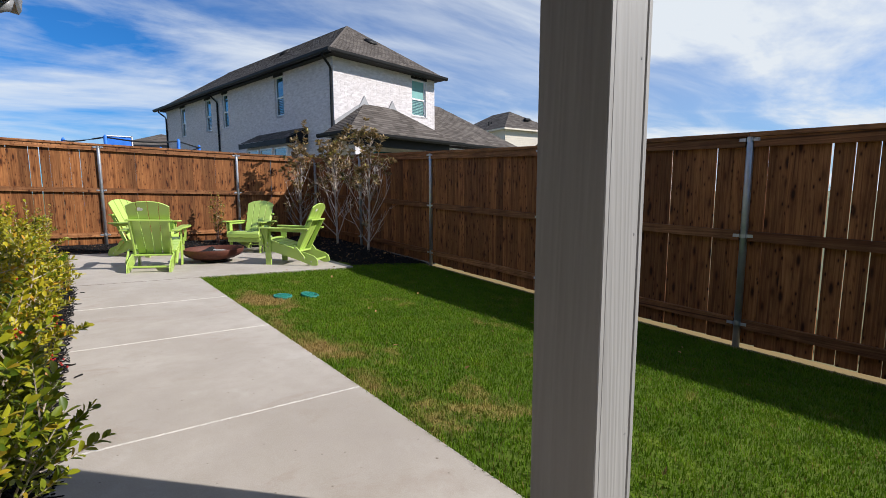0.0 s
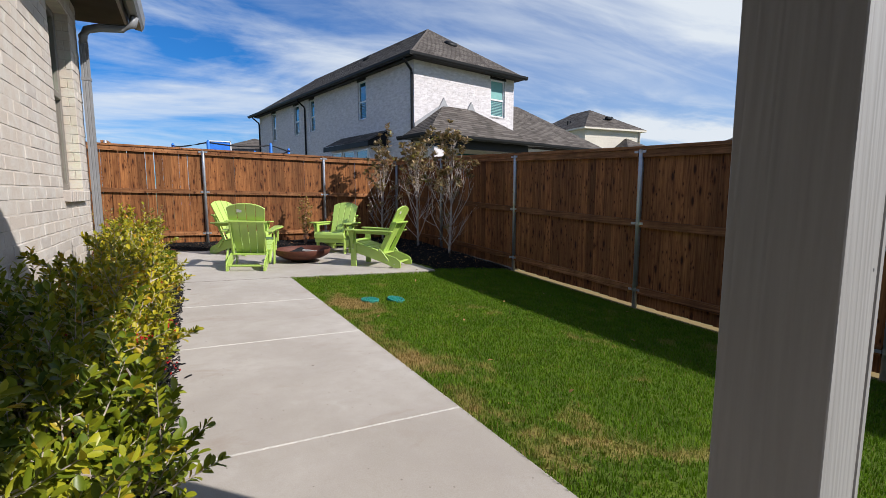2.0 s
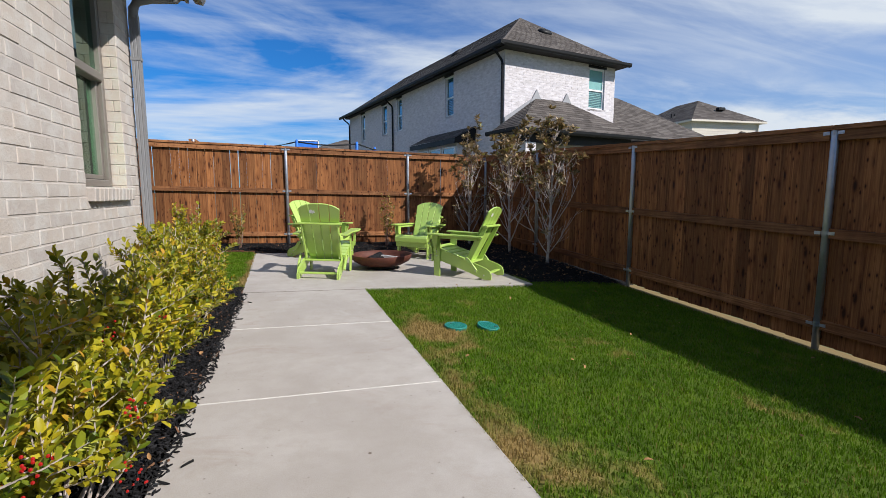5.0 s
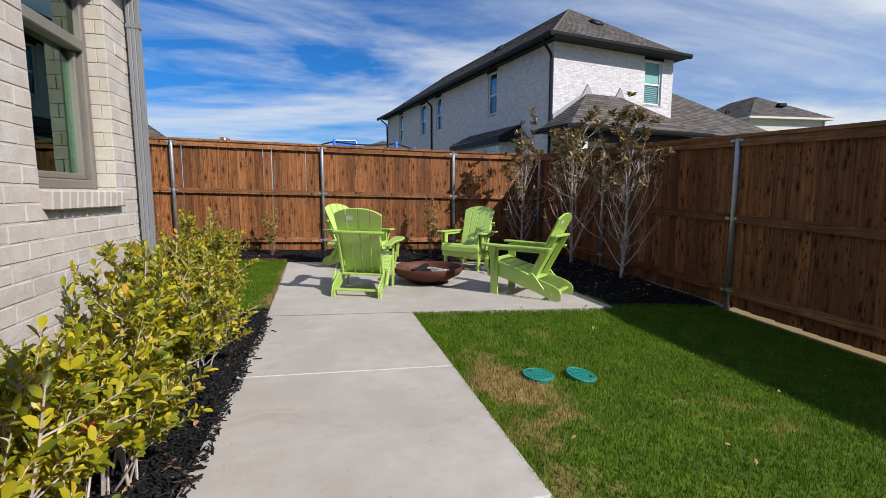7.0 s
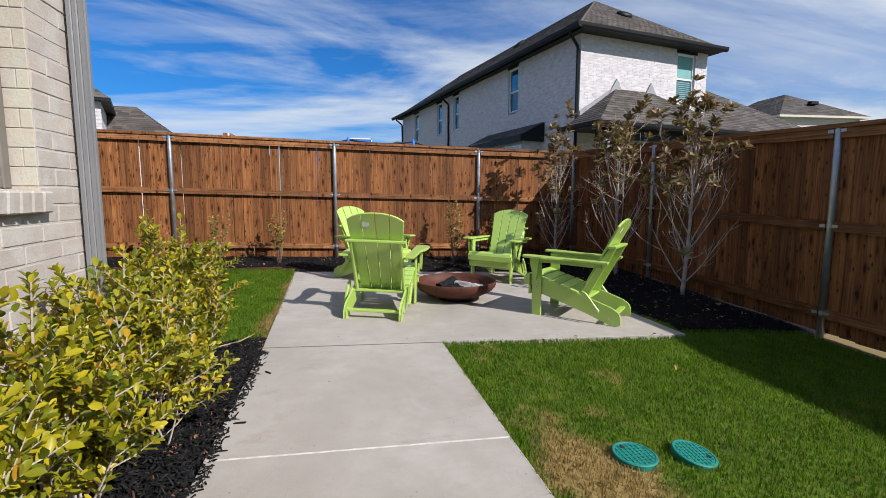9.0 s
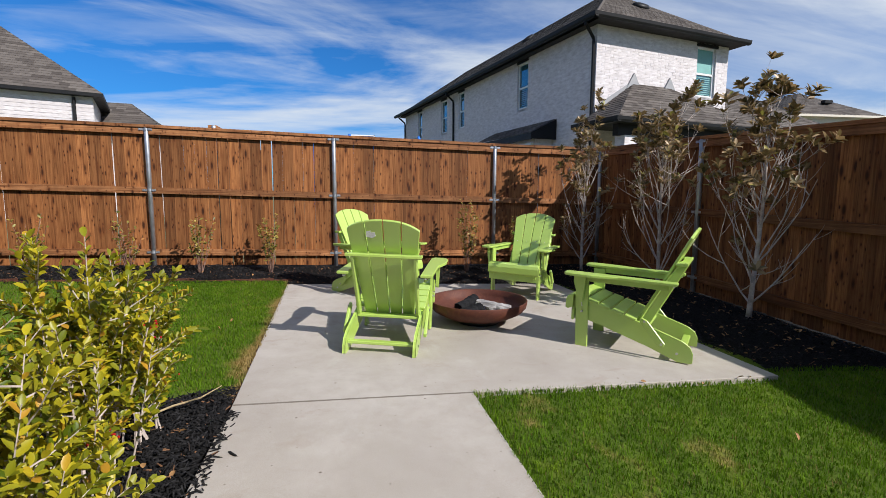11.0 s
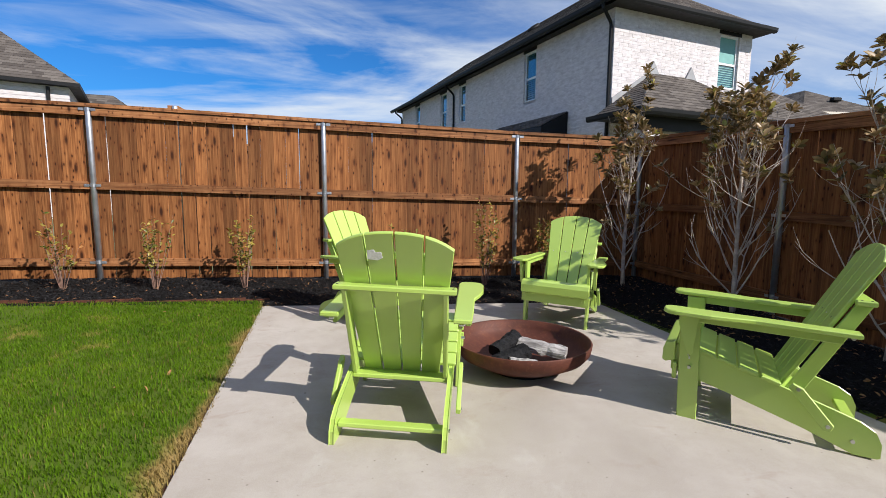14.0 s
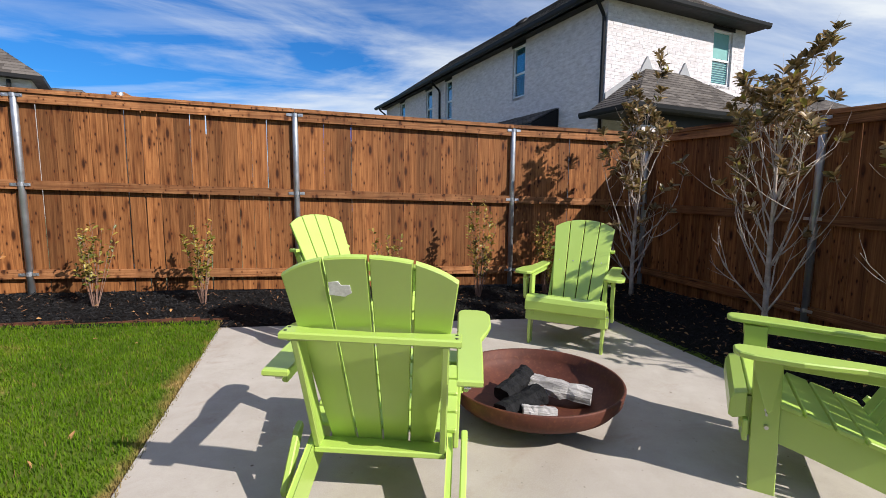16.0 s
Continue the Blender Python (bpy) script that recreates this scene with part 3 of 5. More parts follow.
def build_fence(name, label, posts, out, gap_odds, last=True, mid_z=1.02):
    """A cedar fence along posts of (x, y, base); out is +1 where the pickets stand to the left of the line walked."""
    f = thing(name, label, "fence", kind="structure")
    for bay, (p, q) in enumerate(zip(posts, posts[1:])):
        odds = gap_odds[min(bay, len(gap_odds) - 1)]
        P, Q = Vector(p), Vector(q)
        run = (Q - P).to_2d().length
        d = (Q - P).to_2d().normalized()
        u = Vector((d.x, d.y, 0))
        nrm = Vector((-d.y, d.x, 0)) * out
        ends = P + u * 0.034 + Vector((0, 0, (Q.z - P.z) * 0.034 / run)), Q - u * 0.034 - Vector((0, 0, (Q.z - P.z) * 0.034 / run))
        for nm, z, h in (("bottom_rail", 0.215, 0.085), ("middle_rail", mid_z, 0.085), ("top_rail", 1.845, 0.085)):
            t0, t1 = (-0.02, 0.018) if out > 0 else (-0.018, 0.02)
            vs, fs = sheared(ends[0], ends[1], z - h / 2, z + h / 2, t0, t1)
            part(nm, MB().put(vs, fs), RAIL, f)
        c0, c1 = (-0.035, 0.075) if out > 0 else (-0.075, 0.035)
        vs, fs = sheared(P + u * 0.002, Q - u * 0.002, H_FENCE - 0.03, H_FENCE + 0.008, c0, c1)
        part("cap_board", MB().put(vs, fs), RAIL, f)
        n = max(1, round(run / 0.1435))
        for k in range(n):
            s = (k + 0.5) * run / n + (rng.random() - 0.5) * 0.004
            base = P.z + (Q.z - P.z) * s / run
            lift = 0.022 + 0.012 * rng.random()
            c = P + u * s + nrm * (0.030 + 0.003 * rng.random())
            ob = new("picket", picket_meshes[rng.randrange(5)])
            wide = 0.955 + 0.04 * rng.random() if rng.random() < odds else 1.085
            tilt = (rng.random() - 0.5) * 0.35
            ob.matrix_basis = pose(c.x, c.y, base + lift, 0, 0, math.degrees(math.atan2(d.y, d.x))) @ pose(0, 0, 0, 0, tilt, (rng.random() - 0.5) * 2.5) @ Matrix.Diagonal((wide, 1, H_FENCE - 0.03 - lift, 1))
            ob.parent = f
    for p in posts if last else posts[:-1]:
        post = part("post", MB().tube([(p[0], p[1], p[2] - 0.3), (p[0], p[1], p[2] + H_FENCE - 0.012), (p[0], p[1], p[2] + H_FENCE + 0.004)], [0.030, 0.030, 0.024], 14), STEEL, f, "galvanised steel post", True)
        d = Vector(posts[1]) - Vector(posts[0])
        ang = math.degrees(math.atan2(d.y, d.x))
        for z in (0.215, mid_z, 1.865):
            m = pose(p[0], p[1], p[2] + z, 0, 0, ang)
            mb = MB().tube([(0, 0, -0.018), (0, 0, 0.018)], 0.0335, 14, m)
            mb.box((0.055, -0.024 * out, 0), (0.052, 0.004, 0.028), 0, m).box((-0.055, -0.024 * out, 0), (0.052, 0.004, 0.028), 0, m)
            for sx in (-0.066, 0.066):
                mb.tube([(sx, -0.026 * out, 0), (sx, -0.031 * out, 0)], 0.006, 6, m)
            part("bracket", mb, STEEL, post)
    return f


CORNER = (4.83, 10.80, -0.05)
right_y = [-3.35, -0.88, 1.55, 3.92, 6.36, 8.79]
build_fence("fence_right", "brown stained cedar fence with galvanised posts and see-through gaps", [(FENCE_X - (0.07 if y > 8 else 0.0), y, fence_base_right(y)) for y in right_y] + [CORNER], -1, (0.9, 0.9, 0.7, 0.3, 0.12), False)
back_x = [-6.67, -4.23, -1.80, 0.64, 3.09]
build_fence("fence_back", "sunlit brown cedar board fence on galvanised posts", [(x, FENCE_Y, fence_base_back(x)) for x in back_x] + [CORNER], 1, (0.2, 0.3, 0.45, 0.12, 0.12), True, 1.06)
# the other sides of the yard
build_fence("fence_left", "brown cedar side fence closing the yard", [(-6.67, 5.6, 0.2), (-6.67, 8.2, 0.2), (-6.67, FENCE_Y - 0.08, 0.2)], 1, (0.2,))
build_fence("fence_rear", "brown cedar fence behind the porch", [(FENCE_X - 0.08, -3.4, -0.48), (2.6, -3.4, -0.2), (0.1, -3.4, 0.0)], 1, (0.2,))
build_fence("fence_neighbour", "neighbouring cedar fence meeting the back fence", [(-0.99, FENCE_Y + 0.13, 0.14), (-0.99, 13.5, 0.14), (-0.99, 16.0, 0.14)], 1, (0.2,))


# ---- own house ----
WALL_TOP, HOUSE_END = 2.72, 5.50
OPEN_A, OPEN_B, OPEN_LO, OPEN_HI = 4.42, 5.175, 1.11, 2.55


def brick_wall():
    wall = thing("wall_house", "cream whitewashed brick wall of the house", "wall", kind="structure")
    t = 0.20
    face = WALL_X - 0.002
    for y0, y1, z0, z1 in ((-4.0, OPEN_A, -0.3, WALL_TOP), (OPEN_B, HOUSE_END - 0.006, -0.3, WALL_TOP), (OPEN_A, OPEN_B, -0.3, OPEN_LO - 0.07), (OPEN_A, OPEN_B, OPEN_HI, WALL_TOP)):
        part("backing", MB().box((face - t / 2, (y0 + y1) / 2, (z0 + z1) / 2), (t, y1 - y0, z1 - z0)), MORTAR, wall)
    part("end_backing", MB().box((-4.2, HOUSE_END - 0.1, 1.2), (7.0, 0.19, 3.04)), MORTAR, wall)
    L, H, g = 0.245, 0.0725, 0.004
    meshes = []
    for k in range(4):
        mb = MB().box((0, 0, 0), (0.10, L - g, H), 0.005)
        r = random.Random(k)
        mb.v = [(x + (r.random() - 0.5) * 0.004, y + (r.random() - 0.5) * 0.004, z + (r.random() - 0.5) * 0.003) for x, y, z in mb.v]
        meshes.append(mb.mesh("brick", BRICK))
    rest = MB()
    r = random.Random(3)
    count = 0
    for row in range(37):
        z = 0.02 + row * 0.076
        y = -3.9 + (L / 2 if row % 2 else 0)
        while y < HOUSE_END - 0.01:
            a, b = y, min(y + L, HOUSE_END)
            y += L
            if OPEN_LO - 0.09 < z < OPEN_HI and b > OPEN_A and a < OPEN_B:
                if a < OPEN_A:
                    b = OPEN_A
                elif b > OPEN_B:
                    a = OPEN_B
                else:
                    continue
            if b - a < 0.04:
                continue
            m = Matrix.Translation((WALL_X - 0.05 + (r.random() - 0.5) * 0.003, (a + b) / 2, z)) @ Matrix.Diagonal((1, (b - a - g) / (L - g), 1, 1))
            if a > 3.55 and z > 0.4 and count < 300:
                ob = new("brick", meshes[r.randrange(4)])
                ob.matrix_basis = m
                ob.parent = wall
                count += 1
            elif a > 0.4:
                rest.box((0, 0, 0), (0.10, L - g, H), 0.004, m)
    o = part("brickwork", rest, BRICK, wall)
    tagged(o, kind="stuff")
    # quoin returns at the opening and the house end
    for row in range(37):
        z = 0.02 + row * 0.076
        if OPEN_LO - 0.03 < z < OPEN_HI:
            cuts = (0.0, 0.118, 0.196) if row % 2 else (0.0, 0.045, 0.196)
            for edge in (OPEN_A, OPEN_B):
                for d0, d1 in zip(cuts, cuts[1:]):
                    part("reveal_brick", MB().box((WALL_X - 0.001 - (d0 + d1) / 2, edge, z), (d1 - d0 - 0.003, 0.008, H), 0.002), WARMBRICK, wall)
    return wall


brick_wall()
sill = thing("window_sill", "projecting rowlock sill of whitewashed bricks", "window sill", kind="structure")
n_sill = 11
for k in range(n_sill):
    y = OPEN_A - 0.005 + (OPEN_B - OPEN_A + 0.01) * (k + 0.5) / n_sill
    m = Matrix.Translation((WALL_X - 0.055, y, OPEN_LO - 0.045)) @ pose(0, 0, 0, 0, 4, 0)
    part("sill_brick", MB().box((0, 0, 0), (0.20, (OPEN_B - OPEN_A) / n_sill - 0.007, 0.085), 0.006, m), BRICK, sill)
part("sill_mortar", MB().box((WALL_X - 0.06, (OPEN_A + OPEN_B) / 2, OPEN_LO - 0.048), (0.18, OPEN_B - OPEN_A - 0.02, 0.07)), MORTAR, sill)

win = thing("window_1", "tan-framed single-hung window with dark reflecting glass", "window", kind="structure")
FX = WALL_X - 0.13
for nm, y0, y1, z0, z1, d in (("frame_side", OPEN_A + 0.006, OPEN_A + 0.055, OPEN_LO, OPEN_HI, 0.08), ("frame_side", OPEN_B - 0.055, OPEN_B - 0.006, OPEN_LO, OPEN_HI, 0.08),
                            ("frame_foot", OPEN_A + 0.055, OPEN_B - 0.055, OPEN_LO, OPEN_LO + 0.05, 0.08), ("frame_head", OPEN_A + 0.055, OPEN_B - 0.055, OPEN_HI - 0.05, OPEN_HI, 0.08),
                            ("meeting_rail", OPEN_A + 0.055, OPEN_B - 0.055, 1.845, 1.905, 0.09)):
    part(nm, MB().box((FX, (y0 + y1) / 2, (z0 + z1) / 2), (d, y1 - y0, z1 - z0), 0.006), TANFRAME, win)
for nm, y0, y1, z0, z1 in (("sash_side", OPEN_A + 0.058, OPEN_A + 0.088, OPEN_LO + 0.052, 1.843), ("sash_side", OPEN_B - 0.088, OPEN_B - 0.058, OPEN_LO + 0.052, 1.843), ("sash_foot", OPEN_A + 0.088, OPEN_B - 0.088, OPEN_LO + 0.052, OPEN_LO + 0.085)):
    part(nm, MB().box((FX - 0.012, (y0 + y1) / 2, (z0 + z1) / 2), (0.045, y1 - y0, z1 - z0), 0.004), TANFRAME, win)
for z0, z1, x in ((OPEN_LO + 0.085, 1.843, FX - 0.02), (1.905, OPEN_HI - 0.05, FX + 0.005)):
    p = part("pane", MB().box((x, (OPEN_A + OPEN_B) / 2, (z0 + z1) / 2), (0.006, OPEN_B - OPEN_A - 0.12, z1 - z0)), CLEAR, win)
    p.visible_shadow = False
# the room behind the glass, its dimness painted into dark plaster
room = thing("interior_room", "green room behind the window, its dimness painted into the plaster", "room", kind="structure")
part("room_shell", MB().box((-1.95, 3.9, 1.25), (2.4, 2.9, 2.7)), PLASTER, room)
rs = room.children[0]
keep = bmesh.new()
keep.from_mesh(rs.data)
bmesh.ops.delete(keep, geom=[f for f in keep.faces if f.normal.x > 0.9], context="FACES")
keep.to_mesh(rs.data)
keep.free()

eave = thing("eaves", "dark house eaves with soffit and gutter", "eaves", kind="structure")
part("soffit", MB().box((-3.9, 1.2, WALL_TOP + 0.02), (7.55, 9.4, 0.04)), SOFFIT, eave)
part("fascia", MB().box((-0.11, 1.2, WALL_TOP + 0.07), (0.025, 9.4, 0.17)), GREYTRIM, eave)
gut = [(-0.09, -0.02), (-0.05, -0.075), (0.01, -0.085), (0.03, -0.05), (0.045, 0.045), (0.035, 0.05), (0.02, -0.03), (-0.06, -0.05), (-0.09, 0.05)]
part("gutter", MB().prism([(x, z) for x, z in gut], -5.92, 3.5, 0.0, Matrix.Translation((0.0, 0, WALL_TOP + 0.07)) @ pose(0, 0, 0, 90, 0, 0)), GREYTRIM, eave)
slope = MB().put([(-0.05, -3.6, 2.86), (-0.05, 5.95, 2.86), (-4, 1.2, 5.2), (-7.7, -3.6, 2.86), (-7.7, 5.95, 2.86)], [(0, 1, 2), (1, 4, 2), (4, 3, 2), (3, 0, 2)])
part("roof", slope, SHINGLE, eave)

spout = thing("downspout", "grey painted metal downspout at the house corner", "downspout")
sx, sy = WALL_X + 0.050, HOUSE_END - 0.035
ribs = [(-0.04, -0.03), (-0.02, -0.03), (-0.015, -0.026), (-0.01, -0.03), (0.01, -0.03), (0.015, -0.026), (0.02, -0.03), (0.04, -0.03), (0.04, -0.01), (0.036, 0.0), (0.04, 0.01), (0.04, 0.03), (-0.04, 0.03)]
part("pipe", MB().prism(ribs, 0.02, 2.42, 0.0, Matrix.Translation((sx, sy, 0)) @ Matrix.Diagonal((0.80, 0.80, 1, 1))), GREYTRIM, spout)
part("elbow", MB().tube([(sx, sy, 2.40), (sx, sy, 2.47), (sx + 0.03, sy, 2.53), (sx + 0.12, sy, 2.56), (sx + 0.30, sy, 2.58), (sx + 0.38, sy, 2.62), (sx + 0.40, sy, 2.70)], 0.036, 10), GREYTRIM, spout, smooth=True)
for z in (0.5, 2.1):
    part("strap", MB().box((sx, sy, z), (0.074, 0.054, 0.025)), GREYTRIM, spout)

tap = thing("garden_tap", "dark outdoor tap on the brick wall", "tap")
part("spigot", MB().tube([(WALL_X - 0.01, 3.36, 0.44), (WALL_X + 0.07, 3.36, 0.44), (WALL_X + 0.10, 3.36, 0.40), (WALL_X + 0.10, 3.36, 0.34)], 0.016, 8), BLACK, tap, smooth=True)
part("handle", MB().lathe([(0.01, 0.0), (0.036, 0.004), (0.036, 0.016), (0.01, 0.02)], 12, pose(WALL_X + 0.05, 3.36, 0.47)), BLACK, tap, smooth=True)


# ---- porch over the camera's first steps ----
porch = thing("porch_roof", "covered porch roof with dark soffit and beam", "porch roof", kind="structure")
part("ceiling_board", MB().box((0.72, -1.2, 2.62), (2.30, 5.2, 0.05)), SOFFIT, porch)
part("beam", MB().box((1.38, -1.35, 2.44), (0.20, 4.1, 0.30), 0.006), POSTM, porch)
part("roof_slope", MB().put([(-0.45, 1.48, 2.66), (1.9, 1.48, 2.66), (1.9, -3.8, 2.66), (-0.45, -3.8, 2.66), (-0.45, -1.2, 3.3)], [(0, 1, 4), (1, 2, 4), (2, 3, 4), (3, 0, 4)]), SHINGLE, porch)
PX, PY, PW, PD = 1.268, 0.452, 0.160, 0.198
column = thing("porch_post", "grey wood-grained square porch post", "post", pose(PX + PW / 2, PY + PD / 2, 0))
zc, hc = 1.12, 2.36
for nm, c, s in (("board", (-PW / 2 + 0.009, 0, zc), (0.018, PD, hc)), ("board", (PW / 2 - 0.009, 0, zc), (0.018, PD, hc)), ("board", (0, -PD / 2 + 0.011, zc), (PW - 0.037, 0.018, hc)), ("board", (0, PD / 2 - 0.011, zc), (PW - 0.037, 0.018, hc))):
    part(nm, MB().box(c, s, 0.0025), POSTM, column)
for z in (0.45, 0.95, 1.35, 1.9):
    part("nail", MB().tube([(0.045, -PD / 2 + 0.004, z), (0.045, -PD / 2 + 0.0012, z)], 0.0035, 8), GREYTRIM, column)
part("base_block", MB().box((0, 0, -0.05), (PW - 0.04, PD - 0.04, 0.14)), CONCRETE, column)


# ---- neighbouring house ----
HT = Matrix.Translation((8.167, 16.919, 0)) @ pose(0, 0, 0, 0, 0, 10.46) @ Matrix.Scale(1.046, 4)


def roof_face(mb, poly, course=0.145, tab=0.33, lift=0.012, seed=0):
    """Rows of lapped shingles over one flat roof face; poly is a list of corners, the first edge being the eave."""
    r = random.Random(seed)
    p = [Vector(q) for q in poly]
    u = (p[1] - p[0]).normalized()
    nrm = None
    for k in range(2, len(p)):
        c = u.cross(p[k] - p[0])
        if c.length > 1e-3:
            nrm = c.normalized()
            break
    if nrm.z < 0:
        nrm = -nrm
    v = nrm.cross(u)
    if v.z < 0:
        v = -v
    q2 = [((q - p[0]).dot(u), (q - p[0]).dot(v)) for q in p]
    top = max(b for _, b in q2)
    rows = int(math.ceil(top / course))
    n = len(q2)

    def span_at(b):
        xs = []
        for i in range(n):
            (x0, y0), (x1, y1) = q2[i], q2[(i + 1) % n]
            if (y0 <= b < y1) or (y1 <= b < y0):
                xs.append(x0 + (x1 - x0) * (b - y0) / (y1 - y0))
        return (min(xs), max(xs)) if len(xs) > 1 else None

    mb.put(p, [tuple(range(len(p)))])
    for k in range(rows):
        b0, b1 = k * course, min((k + 1) * course, top)
        s0, s1 = span_at(b0 + 0.004), span_at(max(b0 + 0.006, b1 - 0.006))
        if not s0 or not s1:
            continue
        x = s0[0] - r.random() * tab
        while x < s0[1]:
            wd = tab * (0.55 + 0.9 * r.random())
            a0, a1 = max(x, s0[0]), min(x + wd, s0[1])
            c0, c1 = min(max(x, s1[0]), s1[1]), max(min(x + wd, s1[1]), s1[0])
            x += wd
            if a1 - a0 < 0.02:
                continue
            pts = [p[0] + u * a0 + v * b0 + nrm * lift, p[0] + u * a1 + v * b0 + nrm * lift, p[0] + u * c1 + v * b1 + nrm * 0.003, p[0] + u * c0 + v * b1 + nrm * 0.003,
                   p[0] + u * a0 + v * b0, p[0] + u * a1 + v * b0]
            mb.put(pts, [(0, 1, 2, 3), (4, 5, 1, 0)])
    return mb


def far_window(parent, m, w, h, glass=SKYGLASS):
    """A white hung window in the plane x, z of m, its foot in the middle of the lower edge."""
    fr = MB()
    for c, s in (((-w / 2 + 0.03, 0, h / 2), (0.06, 0.08, h)), ((w / 2 - 0.03, 0, h / 2), (0.06, 0.08, h)), ((0, 0, 0.03), (w - 0.12, 0.08, 0.06)), ((0, 0, h - 0.03), (w - 0.12, 0.08, 0.06)), ((0, 0, h * 0.47), (w - 0.12, 0.07, 0.06))):
        fr.box(c, s, 0, m)
    win_ob = part("window", fr, WHITEFRAME, parent, "white hung window")
    part("pane", MB().box((0, 0.0, h * 0.735), (w - 0.11, 0.02, h * 0.47), 0, m), glass, win_ob)
    lower = part("pane", MB().box((0, 0.01, h * 0.25), (w - 0.11, 0.02, h * 0.42), 0, m), SKYGLASS, win_ob)
    bl = MB()
    for k in range(9):
        bl.box((0, -0.004, h * (0.07 + 0.042 * k)), (w - 0.13, 0.012, 0.022), 0, m)
    part("screen", bl, BLIND if glass is BLIND else BLACK, win_ob)
    part("sill", MB().box((0, -0.03, -0.04), (w + 0.12, 0.14, 0.08), 0, m), FARBRICK, win_ob)
    return win_ob


def wall_with_holes(length, z0, z1, t, holes):
    """One welded wall along x from 0 to length, its outer face at y = 0, with holes of (x0, x1, zlo, zhi)."""
    xs = sorted({0.0, length, *(v for h in holes for v in h[:2])})
    zs = sorted({z0, z1, *(v for h in holes for v in h[2:])})
    solid = {(i, k) for i in range(len(xs) - 1) for k in range(len(zs) - 1)
             if not any(h[0] <= xs[i] < h[1] and h[2] <= zs[k] < h[3] for h in holes)}
    mb, seen = MB(), {}

    def corner(i, y, k):
        key = (i, y, k)
        if key not in seen:
            seen[key] = len(mb.v)
            mb.v.append((xs[i], y, zs[k]))
        return seen[key]
    for i, k in solid:
        for y in (0.0, t):
            q = [corner(i, y, k), corner(i + 1, y, k), corner(i + 1, y, k + 1), corner(i, y, k + 1)]
            mb.f.append(tuple(q if y == 0.0 else q[::-1]))
        for di, dk, p, q in ((-1, 0, (i, k + 1), (i, k)), (1, 0, (i + 1, k), (i + 1, k + 1)), (0, -1, (i, k), (i + 1, k)), (0, 1, (i + 1, k + 1), (i, k + 1))):
            if (i + di, k + dk) not in solid:
                mb.f.append((corner(q[0], 0.0, q[1]), corner(p[0], 0.0, p[1]), corner(p[0], t, p[1]), corner(q[0], t, q[1])))
    return mb


def brick_relief(length, z0, z1, holes, seed):
    """Brick courses standing slightly proud of a wall's outer face."""
    mb = MB()
    r = random.Random(seed)
    row = 0
    z = z0
    while z < z1 - 0.05:
        x = -0.12 * (row % 2)
        while x < length:
            a, b = max(0.0, x), min(length, x + 0.30)
            x += 0.305
            if b - a < 0.05 or any(b > h[0] - 0.02 and a < h[1] + 0.02 and z + 0.07 > h[2] - 0.1 and z < h[3] + 0.02 for h in holes):
                continue
            d = 0.003 + 0.003 * r.random()
            mb.put([(a + 0.006, -d, z + 0.006), (b - 0.006, -d, z + 0.006), (b - 0.006, -d, z + 0.078), (a + 0.006, -d, z + 0.078), (a, 0.0, z), (b, 0.0, z), (b, 0.0, z + 0.084), (a, 0.0, z + 0.084)],
                   [(0, 1, 2, 3), (4, 5, 1, 0), (5, 6, 2, 1), (6, 7, 3, 2), (7, 4, 0, 3)])
        z += 0.086
        row += 1
    return mb


nb = thing("brick_house", "two-storey pale painted brick house with brown shingle roof", "house", HT)
U1, V1, EZ = 5.33, 17.2, 5.86
side_holes = [(V1 - 4.20, V1 - 3.50, 4.16, 5.76), (V1 - 9.33, V1 - 8.72, 4.16, 5.76), (V1 - 11.45, V1 - 10.72, 4.16, 5.76), (V1 - 14.95, V1 - 14.25, 4.16, 5.76)]
side_m = pose(0, V1, 0, 0, 0, -90)
w = wall_with_holes(V1, -0.2, EZ, 0.25, side_holes)
part("wall", MB().put(w.v, w.f, side_m), FARBRICK, nb)
w = brick_relief(V1, 2.6, EZ, side_holes, 1)
tagged(part("brickwork", MB().put(w.v, w.f, side_m), FARBRICK, nb), kind="stuff")
front_holes = [(3.95, 4.78, 4.22, 5.74)]
w = wall_with_holes(U1 - 0.25, -0.2, EZ, 0.25, [(a - 0.25, b - 0.25, c, d) for a, b, c, d in front_holes])
part("wall", MB().put([(x + 0.25, y, z) for x, y, z in w.v], w.f), FARBRICK, nb)
tagged(part("brickwork", brick_relief(U1, 2.6, EZ, front_holes, 2), FARBRICK, nb), kind="stuff")
part("wall", MB().box((U1 - 0.125, V1 / 2, 2.8), (0.25, V1 - 0.5, 6.0)), FARBRICK, nb)
part("wall", MB().box((U1 / 2, V1 - 0.125, 2.8), (U1 - 0.5, 0.25, 6.0)), FARBRICK, nb)
for a, b, lo, hi in side_holes:
    far_window(nb, side_m @ pose((a + b) / 2, 0.10, lo), b - a, hi - lo)
for a, b, lo, hi in front_holes:
    far_window(nb, pose((a + b) / 2, 0.10, lo), b - a, hi - lo, BLIND)
for a, b, lo, hi in side_holes:
    part("lintel", MB().box(((a + b) / 2, -0.005, hi + 0.04), (b - a + 0.06, 0.03, 0.09), 0, side_m), DARKTRIM, nb)
part("lintel", MB().box((4.365, -0.005, 5.79), (0.95, 0.03, 0.10)), DARKTRIM, nb)
O = 0.45
e0, e1, f0, f1 = -O, U1 + O - 0.3, -O, V1 + O
mid = (e0 + e1) / 2 + 0.15
rise = 0.70
ridge_z = EZ + 0.06 + (mid - e0) * rise
fa = f0 + (mid - e0)
